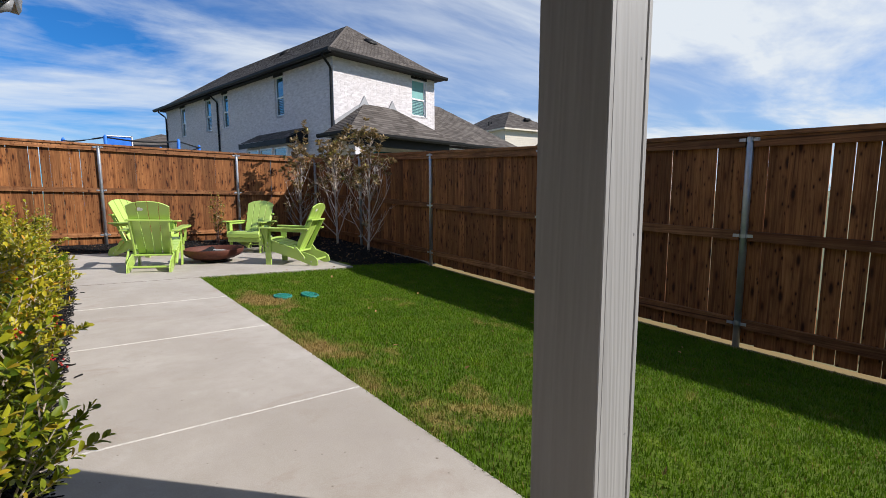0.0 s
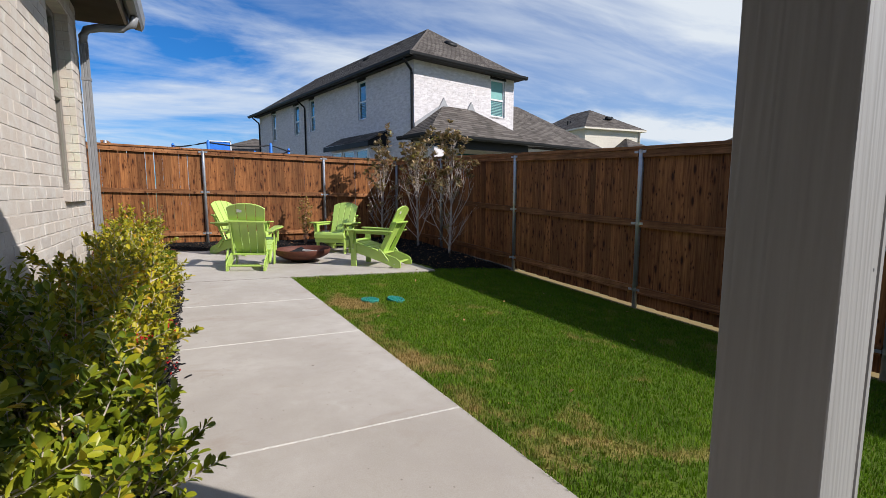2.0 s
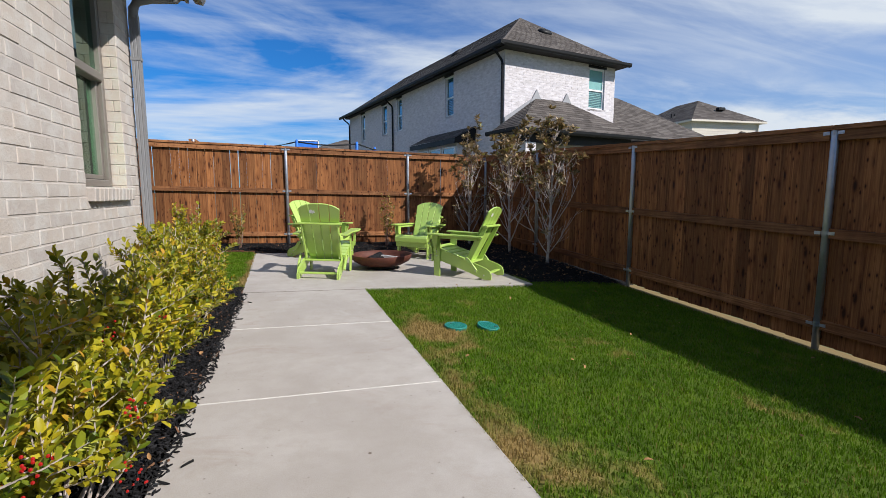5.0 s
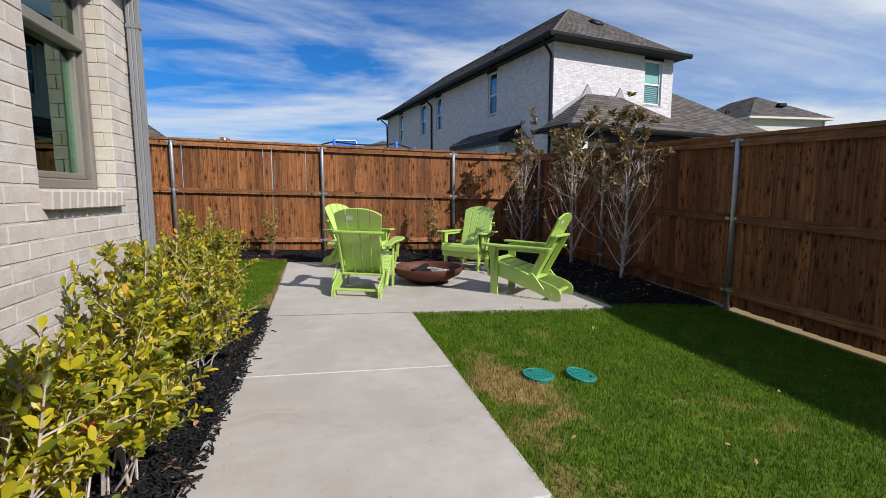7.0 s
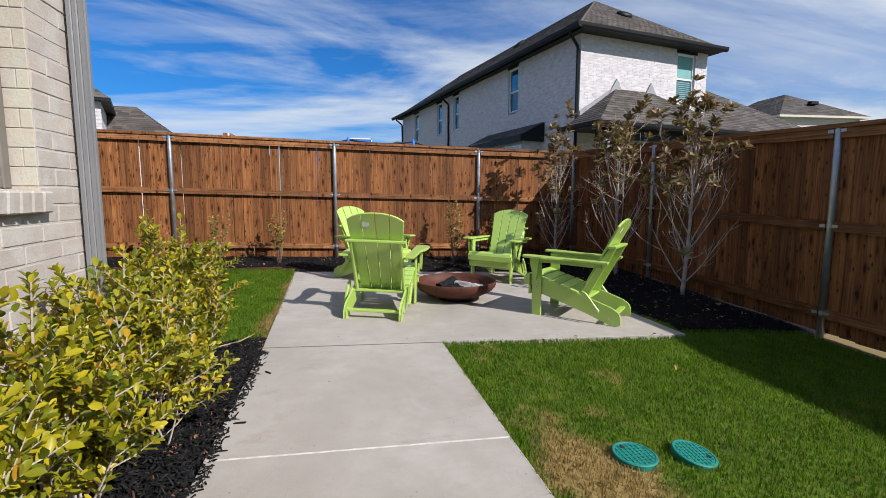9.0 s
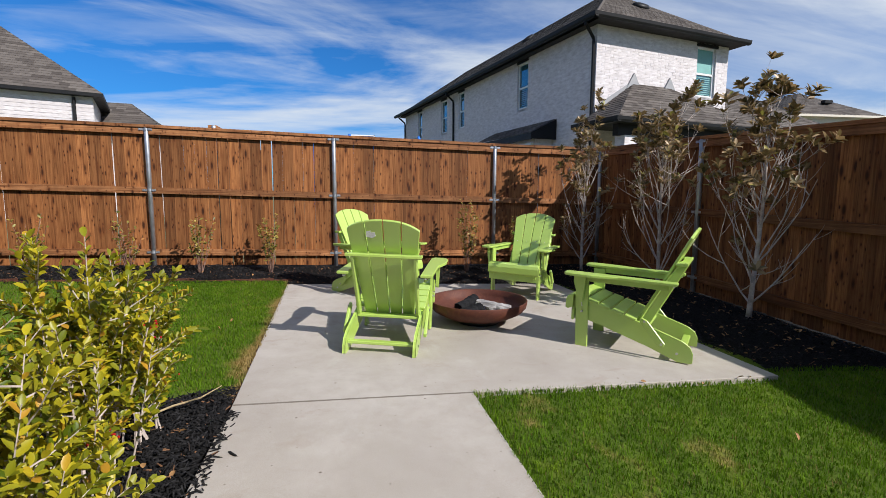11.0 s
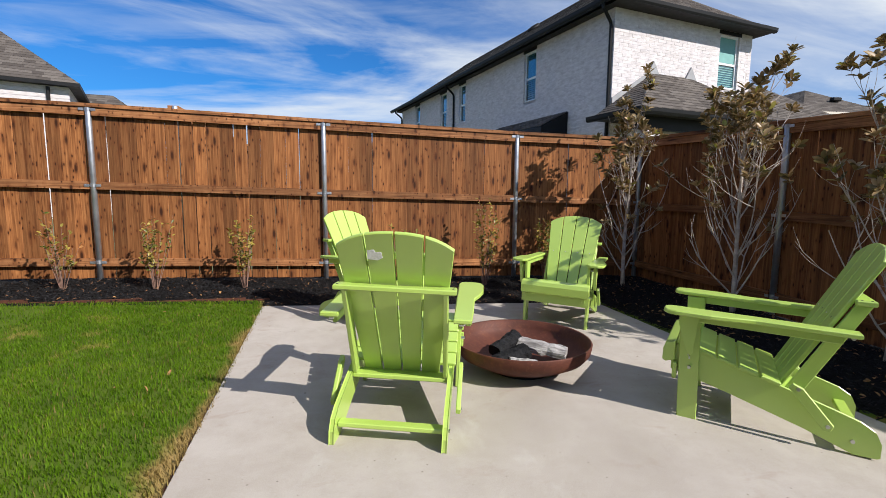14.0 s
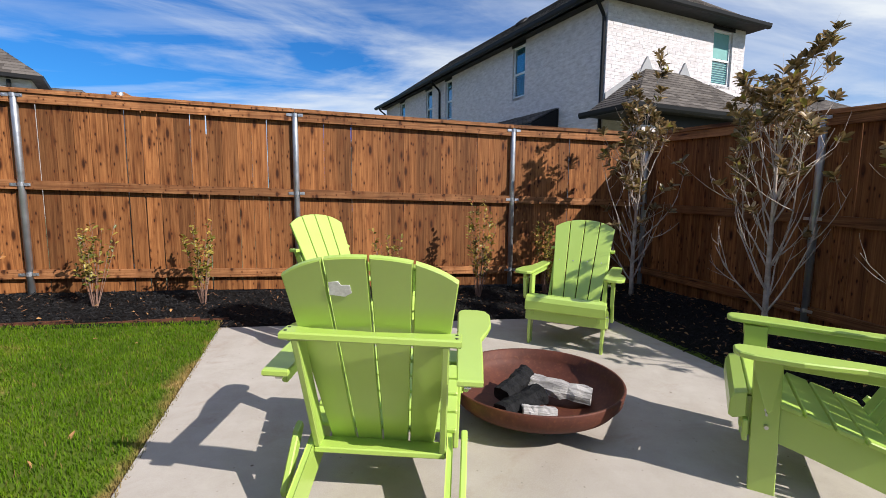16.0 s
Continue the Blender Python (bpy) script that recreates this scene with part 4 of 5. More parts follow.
fb = f1 - (mid - e0)
ez = EZ + 0.06
rf = MB()
roof_face(rf, [(e0, f0, ez), (e1, f0, ez), (mid, fa, ridge_z)], seed=1)
roof_face(rf, [(e0, f1, ez), (e0, f0, ez), (mid, fa, ridge_z), (mid, fb, ridge_z)], seed=2)
rf.put([(e1, f0, ez), (e1, f1, ez), (mid, fb, ridge_z), (mid, fa, ridge_z)], [(0, 1, 2, 3)])
rf.put([(e1, f1, ez), (e0, f1, ez), (mid, fb, ridge_z)], [(0, 1, 2)])
roof_ob = part("roof", rf, SHINGLE, nb, "brown asphalt shingle roof")
caps = MB()
for p, q in (((e0, f0, ez), (mid, fa, ridge_z)), ((e1, f0, ez), (mid, fa, ridge_z)), ((mid, fa, ridge_z), (mid, fb, ridge_z))):
    caps.tube([Vector(p) + Vector((0, 0, -0.02)), Vector(q) + Vector((0, 0, -0.02))], 0.05, 6)
part("ridge_cap", caps, SHINGLE, roof_ob)
for c, tl in (((2.95, 1.45), 1), ((1.95, 6.6), 0)):
    zz = ez + (c[1] - f0) * rise if tl else ez + (c[0] - e0) * rise
    part("roof_vent", MB().lathe([(0.26, -0.02), (0.27, 0.05), (0.20, 0.11), (0.0, 0.13)], 16, pose(c[0], c[1], zz, 35 if tl else 0, 0 if tl else -35, 0) @ Matrix.Diagonal((1.2, 0.8, 1, 1))), DARKTRIM, roof_ob, "dark round roof vent", True)
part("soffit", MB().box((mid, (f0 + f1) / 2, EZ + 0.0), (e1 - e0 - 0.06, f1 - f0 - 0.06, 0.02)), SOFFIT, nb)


def gutter_run(parent, p, q, z):
    """A dark gutter along the eave from p to q."""
    p, q = Vector((*p, z)), Vector((*q, z))
    d = (q - p).normalized()
    m = Matrix.Translation(p) @ Matrix((( d.y, 0, d.x), (-d.x, 0, d.y), (0, 1, 0))).to_4x4()
    out = [(0.0, -0.10), (0.09, -0.10), (0.12, -0.05), (0.13, 0.03), (0.11, 0.03), (0.10, -0.03), (0.08, -0.08), (0.02, -0.08), (0.02, 0.04), (0.0, 0.04)]
    part("gutter", MB().prism(out, -0.12, (q - p).length + 0.12, 0.0, m), DARKTRIM, parent, "dark metal gutter")


gutter_run(nb, (e0, f0), (e1, f0), ez)
gutter_run(nb, (e0, f1), (e0, f0), ez)
for vpos in (0.0, 9.75, V1 - 0.1):
    part("downspout", MB().tube([(e0 - 0.05, vpos - 0.12, ez - 0.1), (e0 - 0.05, vpos - 0.12, ez - 0.18), (-0.09, vpos + 0.06, ez - 0.42), (-0.06, vpos + 0.06, ez - 0.52), (-0.06, vpos + 0.06, 0.0)], 0.045, 8), DARKTRIM, nb, "dark downspout")
# box bay with its shed roof on the long side
bay = part("bay_wall", MB().box((-0.35, 3.72, 1.45), (0.7, 3.5, 3.1)), FARBRICK, nb)
mb = MB()
roof_face(mb, [(-0.95, 5.75, 3.05), (-0.95, 1.75, 3.05), (-0.01, 1.75, 3.52), (-0.01, 5.75, 3.52)], seed=7)
part("bay_roof", mb, SHINGLE, nb)
part("bay_fascia", MB().box((-0.93, 3.75, 2.94), (0.04, 4.0, 0.20)), DARKTRIM, nb)
part("bay_fascia", MB().put([(-0.95, 1.74, 2.86), (-0.02, 1.74, 2.86), (-0.02, 1.74, 3.50), (-0.95, 1.74, 3.04), (-0.95, 1.78, 2.86), (-0.02, 1.78, 2.86), (-0.02, 1.78, 3.50), (-0.95, 1.78, 3.04)],
                            [(0, 1, 2, 3), (4, 7, 6, 5), (0, 4, 5, 1), (3, 2, 6, 7), (0, 3, 7, 4), (1, 5, 6, 2)]), DARKTRIM, nb)
for k in range(3):
    far_window(nb, pose(-0.74, 2.55 + 1.12 * k, 1.15, 0, 0, -90), 1.0, 1.62)
# covered porch with hipped roof against the front wall
pz, pt = 3.02, 4.36
c0, c1, cd = -0.62, 5.25, -1.62
pr = MB()
roof_face(pr, [(c0, cd, pz), (c1, cd, pz), (2.80, -0.005, pt), (1.38, -0.005, pt)], seed=3)
roof_face(pr, [(c0, -0.01, pz), (c0, cd, pz), (1.38, -0.005, pt)], seed=4)
roof_face(pr, [(c1, cd, pz), (c1, -0.01, pz), (2.80, -0.005, pt)], seed=5)
porch_ob = part("porch_roof", pr, SHINGLE, nb)
part("porch_soffit", MB().box(((c0 + c1) / 2, cd / 2, pz - 0.05), (c1 - c0 - 0.1, -cd - 0.06, 0.04)), SOFFIT, nb)
gutter_run(nb, (c0, cd), (c1, cd), pz)
gutter_run(nb, (c0, -0.05), (c0, cd), pz)
part("porch_beam", MB().box(((c0 + c1) / 2, cd + 0.45, pz - 0.22), (c1 - c0 - 0.7, 0.2, 0.30)), DARKTRIM, nb)
for u in (0.0, 4.6):
    part("porch_post", MB().box((u + 0.1, cd + 0.45, 1.2), (0.42, 0.36, 2.9)), FARBRICK, nb)
for u in (1.38, 2.80):
    part("flashing", MB().put([(u - 0.30, -0.06, pt - 0.20), (u + 0.30, -0.06, pt - 0.20), (u, -0.06, pt + 0.30), (u - 0.30, -0.005, pt - 0.20), (u + 0.30, -0.005, pt - 0.20), (u, -0.005, pt + 0.30)], [(0, 1, 2), (3, 5, 4), (0, 3, 4, 1), (1, 4, 5, 2), (2, 5, 3, 0)]), FLASHING, nb, "grey metal flashing")
part("flashing", MB().put([(0.0, -0.04, 3.60), (0.0, -0.04, 3.40), (1.38, -0.04, pt - 0.12), (1.38, -0.04, pt + 0.10), (0.0, -0.012, 3.60), (0.0, -0.012, 3.40), (1.38, -0.012, pt - 0.12), (1.38, -0.012, pt + 0.10)], [(0, 1, 2, 3), (7, 6, 5, 4), (0, 3, 7, 4), (1, 5, 6, 2)]), FLASHING, nb, "grey metal flashing")
part("porch_pane", MB().box((2.4, -0.02, 1.6), (1.6, 0.03, 2.0)), SKYGLASS, nb)
# single-storey wing to the side, its roof sloping away
wing = part("wing_wall", MB().box((8.3, 2.2, 1.4), (5.6, 5.6, 3.1)), FARBRICK, nb)
mb = MB()
roof_face(mb, [(U1 - 0.1, -0.9, 3.12), (11.5, -0.9, 3.12), (8.2, 2.4, 5.4), (U1 - 0.1, 2.4, 5.4)], seed=9)
roof_face(mb, [(11.5, -0.9, 3.12), (11.5, 5.6, 3.12), (8.2, 2.4, 5.4)], seed=10)
part("wing_roof", mb, SHINGLE, nb)
gutter_run(nb, (U1 + 0.1, -0.9), (11.5, -0.9), 3.12)
# higher ridge of the main block behind
ry, rz2 = 8.4, ridge_z + 0.55
rr = MB()
roof_face(rr, [(mid - 0.5, ry - 1.9, rz2 - 1.25), (mid + 3.2, ry - 1.9, rz2 - 1.25), (mid + 1.35, ry, rz2)], seed=12)
roof_face(rr, [(mid - 0.5, ry + 4.5, rz2 - 1.25), (mid - 0.5, ry - 1.9, rz2 - 1.25), (mid + 1.35, ry, rz2), (mid + 1.35, ry + 2.6, rz2)], seed=13)
part("rear_roof", rr, SHINGLE, nb)


def simple_house(name, label, m, w, d, eave_z, rise_k, wall_mat, floor_z=-0.2):
    """A far house: walls with siding lines, hipped shingle roof, pale fascia."""
    h = thing(name, label, "house", m)
    mb = MB().box((w / 2, d / 2, (eave_z + floor_z) / 2), (w, d, eave_z - floor_z))
    part("wall", mb, wall_mat, h)
    lines = MB()
    z = eave_z - 0.2
    while z > eave_z - 3.2:
        lines.box((w / 2, d / 2, z), (w + 0.04, d + 0.04, 0.165))
        z -= 0.18
    part("siding", lines, wall_mat, h)
    o = 0.45
    a0, a1, b0, b1 = -o, w + o, -o, d + o
    k = min(a1 - a0, b1 - b0) / 2
    zt = eave_z + k * rise_k
    p, q = ((a0 + k, b0 + k, zt), (a1 - k, b1 - k, zt))
    if b1 - b0 < a1 - a0:
        q, p = p, q
        p, q = (a1 - k, b0 + k, zt), (a0 + k, b0 + k, zt)
        faces = ([(a0, b0, eave_z), (a1, b0, eave_z), p, q], [(a1, b0, eave_z), (a1, b1, eave_z), p], [(a1, b1, eave_z), (a0, b1, eave_z), q, p], [(a0, b1, eave_z), (a0, b0, eave_z), q])
    else:
        p, q = (a0 + k, b0 + k, zt), (a0 + k, b1 - k, zt)
        faces = ([(a0, b0, eave_z), (a1, b0, eave_z), p], [(a1, b0, eave_z), (a1, b1, eave_z), q, p], [(a1, b1, eave_z), (a0, b1, eave_z), q], [(a0, b1, eave_z), (a0, b0, eave_z), p, q])
    rm = MB()
    for i, fc in enumerate(faces):
        roof_face(rm, fc, 0.22, 0.5, 0.015, i)
    r = part("roof", rm, SHINGLE, h)
    part("fascia", MB().box((w / 2, d / 2, eave_z - 0.06), (w + 2 * o, d + 2 * o, 0.16)), CREAM if wall_mat is CREAM else DARKTRIM, h)
    return h, r, zt


far, far_roof, zt = simple_house("cream_house", "far cream-sided two-storey house with brown hip roof", pose(31.2, 31.0, 0, 0, 0, -5), 6.3, 9.0, 6.75, 0.60, CREAM)
part("roof_vent", MB().box((3.6, 1.1, 7.9), (0.7, 0.35, 0.25), 0.05), DARKTRIM, far_roof)
for k in (0, 1):
    part("vent_pipe", MB().tube([(0.6 + k * 0.3, 3.2, 7.2), (0.6 + k * 0.3, 3.2, 7.75)], 0.06, 8), DARKTRIM, far_roof)
mb = roof_face(roof_face(MB(), [(2.6, -2.6, 4.6), (6.6, -2.6, 4.6), (4.6, -0.1, 6.0)], 0.22, 0.5, seed=31), [(2.6, 0.0, 4.6), (2.6, -2.6, 4.6), (4.6, -0.1, 6.0)], 0.22, 0.5, seed=32)
part("lower_roof", mb, SHINGLE, far)
part("downspout", MB().tube([(6.25, -0.1, 6.6), (6.25, -0.1, 0)], 0.06, 6), CREAM, far)
lh, lh_roof, zt = simple_house("white_house", "white painted brick house with steep brown roof", pose(-10.35 - 14 * 0.94, 29.9 - 14 * 0.342, 0, 0, 0, 20), 13.6, 9.5, 5.80, 0.84, FARBRICK)
part("downspout", MB().tube([(12.9, -0.12, 5.6), (12.9, -0.12, 0)], 0.07, 6), DARKTRIM, lh)
simple_house("brown_roof_house", "distant house with steep brown hip roof", pose(-17.9, 32.5, 0, 0, 0, 6), 9.0, 4.0, 4.4, 0.80, FARBRICK)
simple_house("roof_beyond", "distant house with grey-brown hip roof", pose(2.2, 37.0, 0), 6.0, 8.0, 4.0, 0.37, CREAM)
simple_house("roof_far_right", "distant house with pale gable trim", pose(62.0, 34.0, 0), 8.0, 8.0, 6.2, 0.55, CREAM)

# ---- trampoline beyond the back fence ----
tramp = thing("trampoline", "trampoline with blue padded poles and black net rim", "trampoline", pose(1.85, 18.3, -0.15))
R = 1.86
rim = [(R * math.cos(a), R * math.sin(a), 0.85) for a in np.linspace(0, 2 * math.pi, 33)]
part("frame_ring", MB().tube(rim, 0.03, 6), STEEL, tramp, smooth=True)
part("mat", MB().lathe([(R - 0.25, 0.84), (R - 0.25, 0.85)], 32), BLACK, tramp)
part("edge_pad", MB().lathe([(R - 0.28, 0.86), (R - 0.28, 0.89), (R + 0.02, 0.89), (R + 0.02, 0.86)], 32), BLUE, tramp)
top = []
for k in range(6):
    a = math.radians(-118 + 60 * k)
    x, y = R * 1.0 * math.cos(a), R * 1.0 * math.sin(a)
    part("leg", MB().tube([(x, y, 0.0), (x, y, 0.86)], 0.025, 6), STEEL, tramp)
    part("pole", MB().tube([(x, y, 0.9), (x, y, 2.80), (x, y, 2.86)], [0.05, 0.05, 0.025], 8), BLUE, tramp, "blue foam-padded pole", True)
    for j in range(6):
        b = a + math.radians(10 * j)
        top.append((R * math.cos(b), R * math.sin(b), 2.79 - 0.10 * math.sin(math.pi * j / 6)))
top.append(top[0])
part("net_rim", MB().tube(top, 0.022, 6), BLACK, tramp)
board = part("backboard", MB().box((-0.52, -1.25, 2.68), (0.62, 0.03, 0.40), 0.01), BLUE, tramp, "blue toy backboard")
part("board_trim", MB().box((-0.52, -1.27, 2.875), (0.66, 0.03, 0.03)).box((-0.84, -1.27, 2.69), (0.03, 0.03, 0.40)).box((-0.20, -1.27, 2.69), (0.03, 0.03, 0.40)), WHITEFRAME, board)


# ---- green adirondack chairs ----
def build_chair():
    ch = thing("adirondack_chair", "lime green plastic adirondack chair on the concrete patio", "chair", group="chairs round the fire bowl")
    T = 0.022
    X_OF = Matrix(((0, 0, 1, 0), (1, 0, 0, 0), (0, 1, 0, 0), (0, 0, 0, 1)))  # outline (y, z) raised along x
    skid = [(0.345, 0.245), (0.345, 0.365), (0.30, 0.372), (0.05, 0.300), (-0.16, 0.232), (-0.34, 0.172), (-0.425, 0.142), (-0.475, 0.108), (-0.495, 0.062), (-0.495, 0.004), (-0.485, 0.0), (-0.405, 0.0), (-0.22, 0.072), (0.10, 0.175)]
    skid = skid[::-1]
    for s in (-1, 1):
        part("side_rail", MB().prism(skid, -T / 2, T / 2, 0.004, Matrix.Translation((s * 0.243, 0, 0)) @ X_OF), LIME, ch)
    for s in (-1, 1):
        part("front_leg", MB().prism([(0.215, 0.0), (0.305, 0.0), (0.318, 0.545), (0.222, 0.545)], -T / 2, T / 2, 0.004, Matrix.Translation((s * 0.2685, 0, 0)) @ X_OF), LIME, ch)
        part("arm_bracket", MB().prism([(0.228, 0.545), (0.250, 0.36), (0.262, 0.345), (0.276, 0.36), (0.318, 0.50), (0.318, 0.545)], -0.05, 0.05, 0.003, Matrix.Translation((s * 0.318, 0.268 - 0.268, 0)) @ X_OF @ Matrix.Diagonal((1, 1, 0.25, 1))), LIME, ch)
    slope = math.atan2(0.372 - 0.232, 0.30 + 0.16)
    for k in range(5):
        y = 0.285 - 0.092 * k
        z = 0.372 + (y - 0.30) * math.tan(slope) + 0.011 + (0.004 if k == 0 else 0)
        part("seat_slat", MB().box((0, 0, 0), (0.53, 0.084, 0.02), 0.004, pose(0, y, z, math.degrees(slope), 0, 0)), LIME, ch)
    part("seat_front", MB().prism([(0.33, 0.300), (0.372, 0.285), (0.388, 0.295), (0.386, 0.355), (0.372, 0.386), (0.33, 0.398)], -0.29, 0.29, 0.004, X_OF), LIME, ch)
    part("apron", MB().box((0, 0.329, 0.245), (0.585, 0.02, 0.085), 0.004), LIME, ch)
    # reclined back of four slats with an arched top
    lean = 27.0
    B = pose(0, -0.105, 0.195, lean, 0, 0)
    L = 0.825
    foot, head, gap = 0.375, 0.515, 0.007

    def edge_x(i, t):
        return (foot + (head - foot) * t / L) * (i / 4 - 0.5)

    def arch(x):
        return L - 0.62 * x * x - 5.2 * abs(x) ** 3.6
    for i in range(4):
        low = [(edge_x(i, 0) + gap / 2, 0.0), (edge_x(i + 1, 0) - gap / 2, 0.0)]
        x0, x1 = edge_x(i, L * 0.93) + gap / 2, edge_x(i + 1, L * 0.93) - gap / 2
        top_pts = [(x1 + (x0 - x1) * k / 7, arch(x1 + (x0 - x1) * k / 7)) for k in range(8)]
        mb = MB().prism(low + top_pts, -0.010, 0.010, 0.004, B @ pose(0, 0, 0, 90, 0, 0))
        slat = part("back_slat", mb, LIME, ch)
        xm = (edge_x(i, 0.5) + edge_x(i + 1, 0.5)) / 2
        part("screw", MB().tube([(xm, -0.0095, 0.44), (xm, -0.0115, 0.44)], 0.005, 8, B @ pose(0, 0, 0, 0, 0, 180)), BOLT, slat)
    # cross braces behind the back, the upper one hollowed towards the slats
    yb = -0.105 - math.tan(radians(lean)) * (0.680 - 0.195)
    bow = [(-0.265, yb - 0.082), (0.265, yb - 0.082), (0.265, yb - 0.012), (0.24, yb - 0.008), (0.19, yb - 0.022), (0.0, yb - 0.034), (-0.19, yb - 0.022), (-0.24, yb - 0.008), (-0.265, yb - 0.012)]
    brace = part("upper_brace", MB().prism(bow, 0.668, 0.692, 0.005), LIME, ch)
    for sx2 in (-0.25, 0.25):
        for yy in (yb - 0.065, yb - 0.03):
            part("screw", MB().tube([(sx2, yy, 0.691), (sx2, yy, 0.6935)], 0.005, 8), BLACK, brace)
    part("lower_brace", MB().box((0, -0.160, 0.200), (0.462, 0.080, 0.022), 0.004, pose(0, 0, 0, 0, 0, 0)), LIME, ch)
    for s in (-1, 1):
        up = [(-0.200, 0.212), (-0.130, 0.212), (yb - 0.016, 0.667), (yb - 0.078, 0.667)]
        part("back_upright", MB().prism(up, -T / 2, T / 2, 0.004, Matrix.Translation((s * 0.219, 0, 0)) @ X_OF), LIME, ch)
        link = [(-0.165, 0.285), (-0.205, 0.268), (-0.325, 0.120), (-0.315, 0.095), (-0.285, 0.095), (-0.150, 0.262)]
        lk = part("folding_link", MB().prism(link, -T / 2, T / 2, 0.004, Matrix.Translation((s * 0.292, 0, 0)) @ X_OF), LIME, ch)
        for yy, zz in ((-0.185, 0.262), (-0.302, 0.115)):
            part("bolt", MB().tube([(s * 0.302, yy, zz), (s * 0.307, yy, zz)], 0.009, 8), BOLT, lk)
        # arm, broad in front and cut in towards the back
        arm = [(s * 0.255, -0.385), (s * 0.335, -0.385), (s * 0.342, -0.20), (s * 0.345, 0.0), (s * 0.375, 0.10), (s * 0.392, 0.18), (s * 0.394, 0.33), (s * 0.380, 0.372), (s * 0.345, 0.390), (s * 0.285, 0.390), (s * 0.262, 0.375), (s * 0.252, 0.34), (s * 0.252, 0.0)]
        if s < 0:
            arm = arm[::-1]
        a_m = pose(0, 0, 0.556, 1.6, 0, 0)
        arm_ob = part("armrest", MB().prism(arm, -0.011, 0.011, 0.005, a_m), LIME, ch)
        part("arm_rail", MB().box((s * 0.284, -0.03, -0.032), (0.02, 0.60, 0.042), 0.004, a_m), LIME, ch)
        for yy, zz in ((0.268, 0.515), (0.262, 0.275), (-0.36, 0.527)):
            part("bolt", MB().tube([(s * 0.279, yy, zz), (s * 0.300, yy, zz)], 0.008, 8), BOLT, arm_ob)
        chain = [(s * 0.2825, 0.262 + 0.010 * math.sin(3 * q), 0.45 - 0.13 * q) for q in np.linspace(0, 1, 14)]
        mb = MB()
        for j, p in enumerate(chain):
            mb.box((0, 0, 0), (0.003, 0.008 if j % 2 else 0.004, 0.012), 0.001, pose(*p, 20 * (j % 3 - 1), 0, 0))
        part("safety_chain", mb, BOLT, ch, "small metal safety chain")
        part("bolt", MB().tube([(s * 0.2545, -0.40, 0.055), (s * 0.262, -0.40, 0.055)], 0.009, 8), BOLT, ch)
    part("rear_stretcher", MB().box((0, -0.425, 0.072), (0.462, 0.050, 0.022), 0.004, pose(0, 0, 0, 0, 0, 0)), LIME, ch)
    return ch


def stand(x, y, rz):
    return pose(x, y, paving(x) + 0.002, 0, 1.9 * math.cos(radians(rz)), rz)


chair_a = build_chair()
chair_a.matrix_basis = stand(1.106, 7.425, -16.9)
chair_c = copy_thing(chair_a, stand(2.89, 7.045, 46))
chair_b = copy_thing(chair_a, stand(2.81, 9.00, 141))
chair_d = copy_thing(chair_a, stand(1.13, 9.03, -138))
BACKM = pose(0, -0.105, 0.195, 27.0, 0, 0)


for ch, x in ((chair_a, -0.085), (chair_c, -0.085)):
    p = BACKM @ Vector((x, -0.0112, 0.715))
    m = BACKM.copy()
    m.translation = p
    out = [(-0.033, -0.022), (0.012, -0.026), (0.033, -0.012), (0.029, 0.016), (0.004, 0.014), (-0.002, 0.027), (-0.030, 0.023)]
    mb = MB().prism(out, 0.0, 0.0015, 0.0, m @ pose(0, 0, 0, 90, 0, 0))
    part("label_remnant", mb, STICKER, ch, "torn silver-white paper label")

# ---- fire bowl and logs ----
BX, BY = 1.91, 7.79
BZ = paving(BX)
bowl = thing("fire_bowl", "round rust-brown steel fire bowl on the patio", "fire bowl", pose(BX, BY, BZ))
prof = [(0.02, 0.048), (0.18, 0.050), (0.30, 0.074), (0.388, 0.122), (0.414, 0.156), (0.424, 0.205), (0.434, 0.208), (0.438, 0.202), (0.428, 0.150), (0.395, 0.110), (0.300, 0.060), (0.18, 0.036), (0.02, 0.034)]
part("bowl", MB().lathe(prof[::-1], 72), RUST, bowl, smooth=True)
# ring kept black: its colour carries the shadow beneath the bowl
part("foot_ring", MB().lathe([(0.175, 0.0), (0.19, 0.0), (0.196, 0.042), (0.18, 0.042)], 48), BLACK, bowl, "foot ring, coloured black for the shade under the bowl", True)


def build_log(label, mat, m, length, r, seed):
    """A split log: a rough wedge with a grained face."""
    lg = thing("split_log", label, "log", m)
    rr = random.Random(seed)
    mb = MB()
    n, seg = 9, 9
    prof2 = [(math.cos(a) * r * (1.0 if k % 2 else 0.93), max(-0.45 * r, math.sin(a) * r * 0.85)) for k, a in enumerate(np.linspace(0, 2 * math.pi, n, endpoint=False))]
    for i in range(seg + 1):
        x = (i / seg - 0.5) * length
        k = 0.9 + 0.14 * rr.random()
        for y, z in prof2:
            mb.v.append((x + (rr.random() - 0.5) * 0.012, y * k + (rr.random() - 0.5) * r * 0.14, z * k + (rr.random() - 0.5) * r * 0.16))
    for i in range(seg):
        mb.f += [(i * n + j, i * n + (j + 1) % n, (i + 1) * n + (j + 1) % n, (i + 1) * n + j) for j in range(n)]
    mb.f += [tuple(reversed(range(n))), tuple(range(seg * n, seg * n + n))]
    part("wood", mb, mat, lg)
    return lg


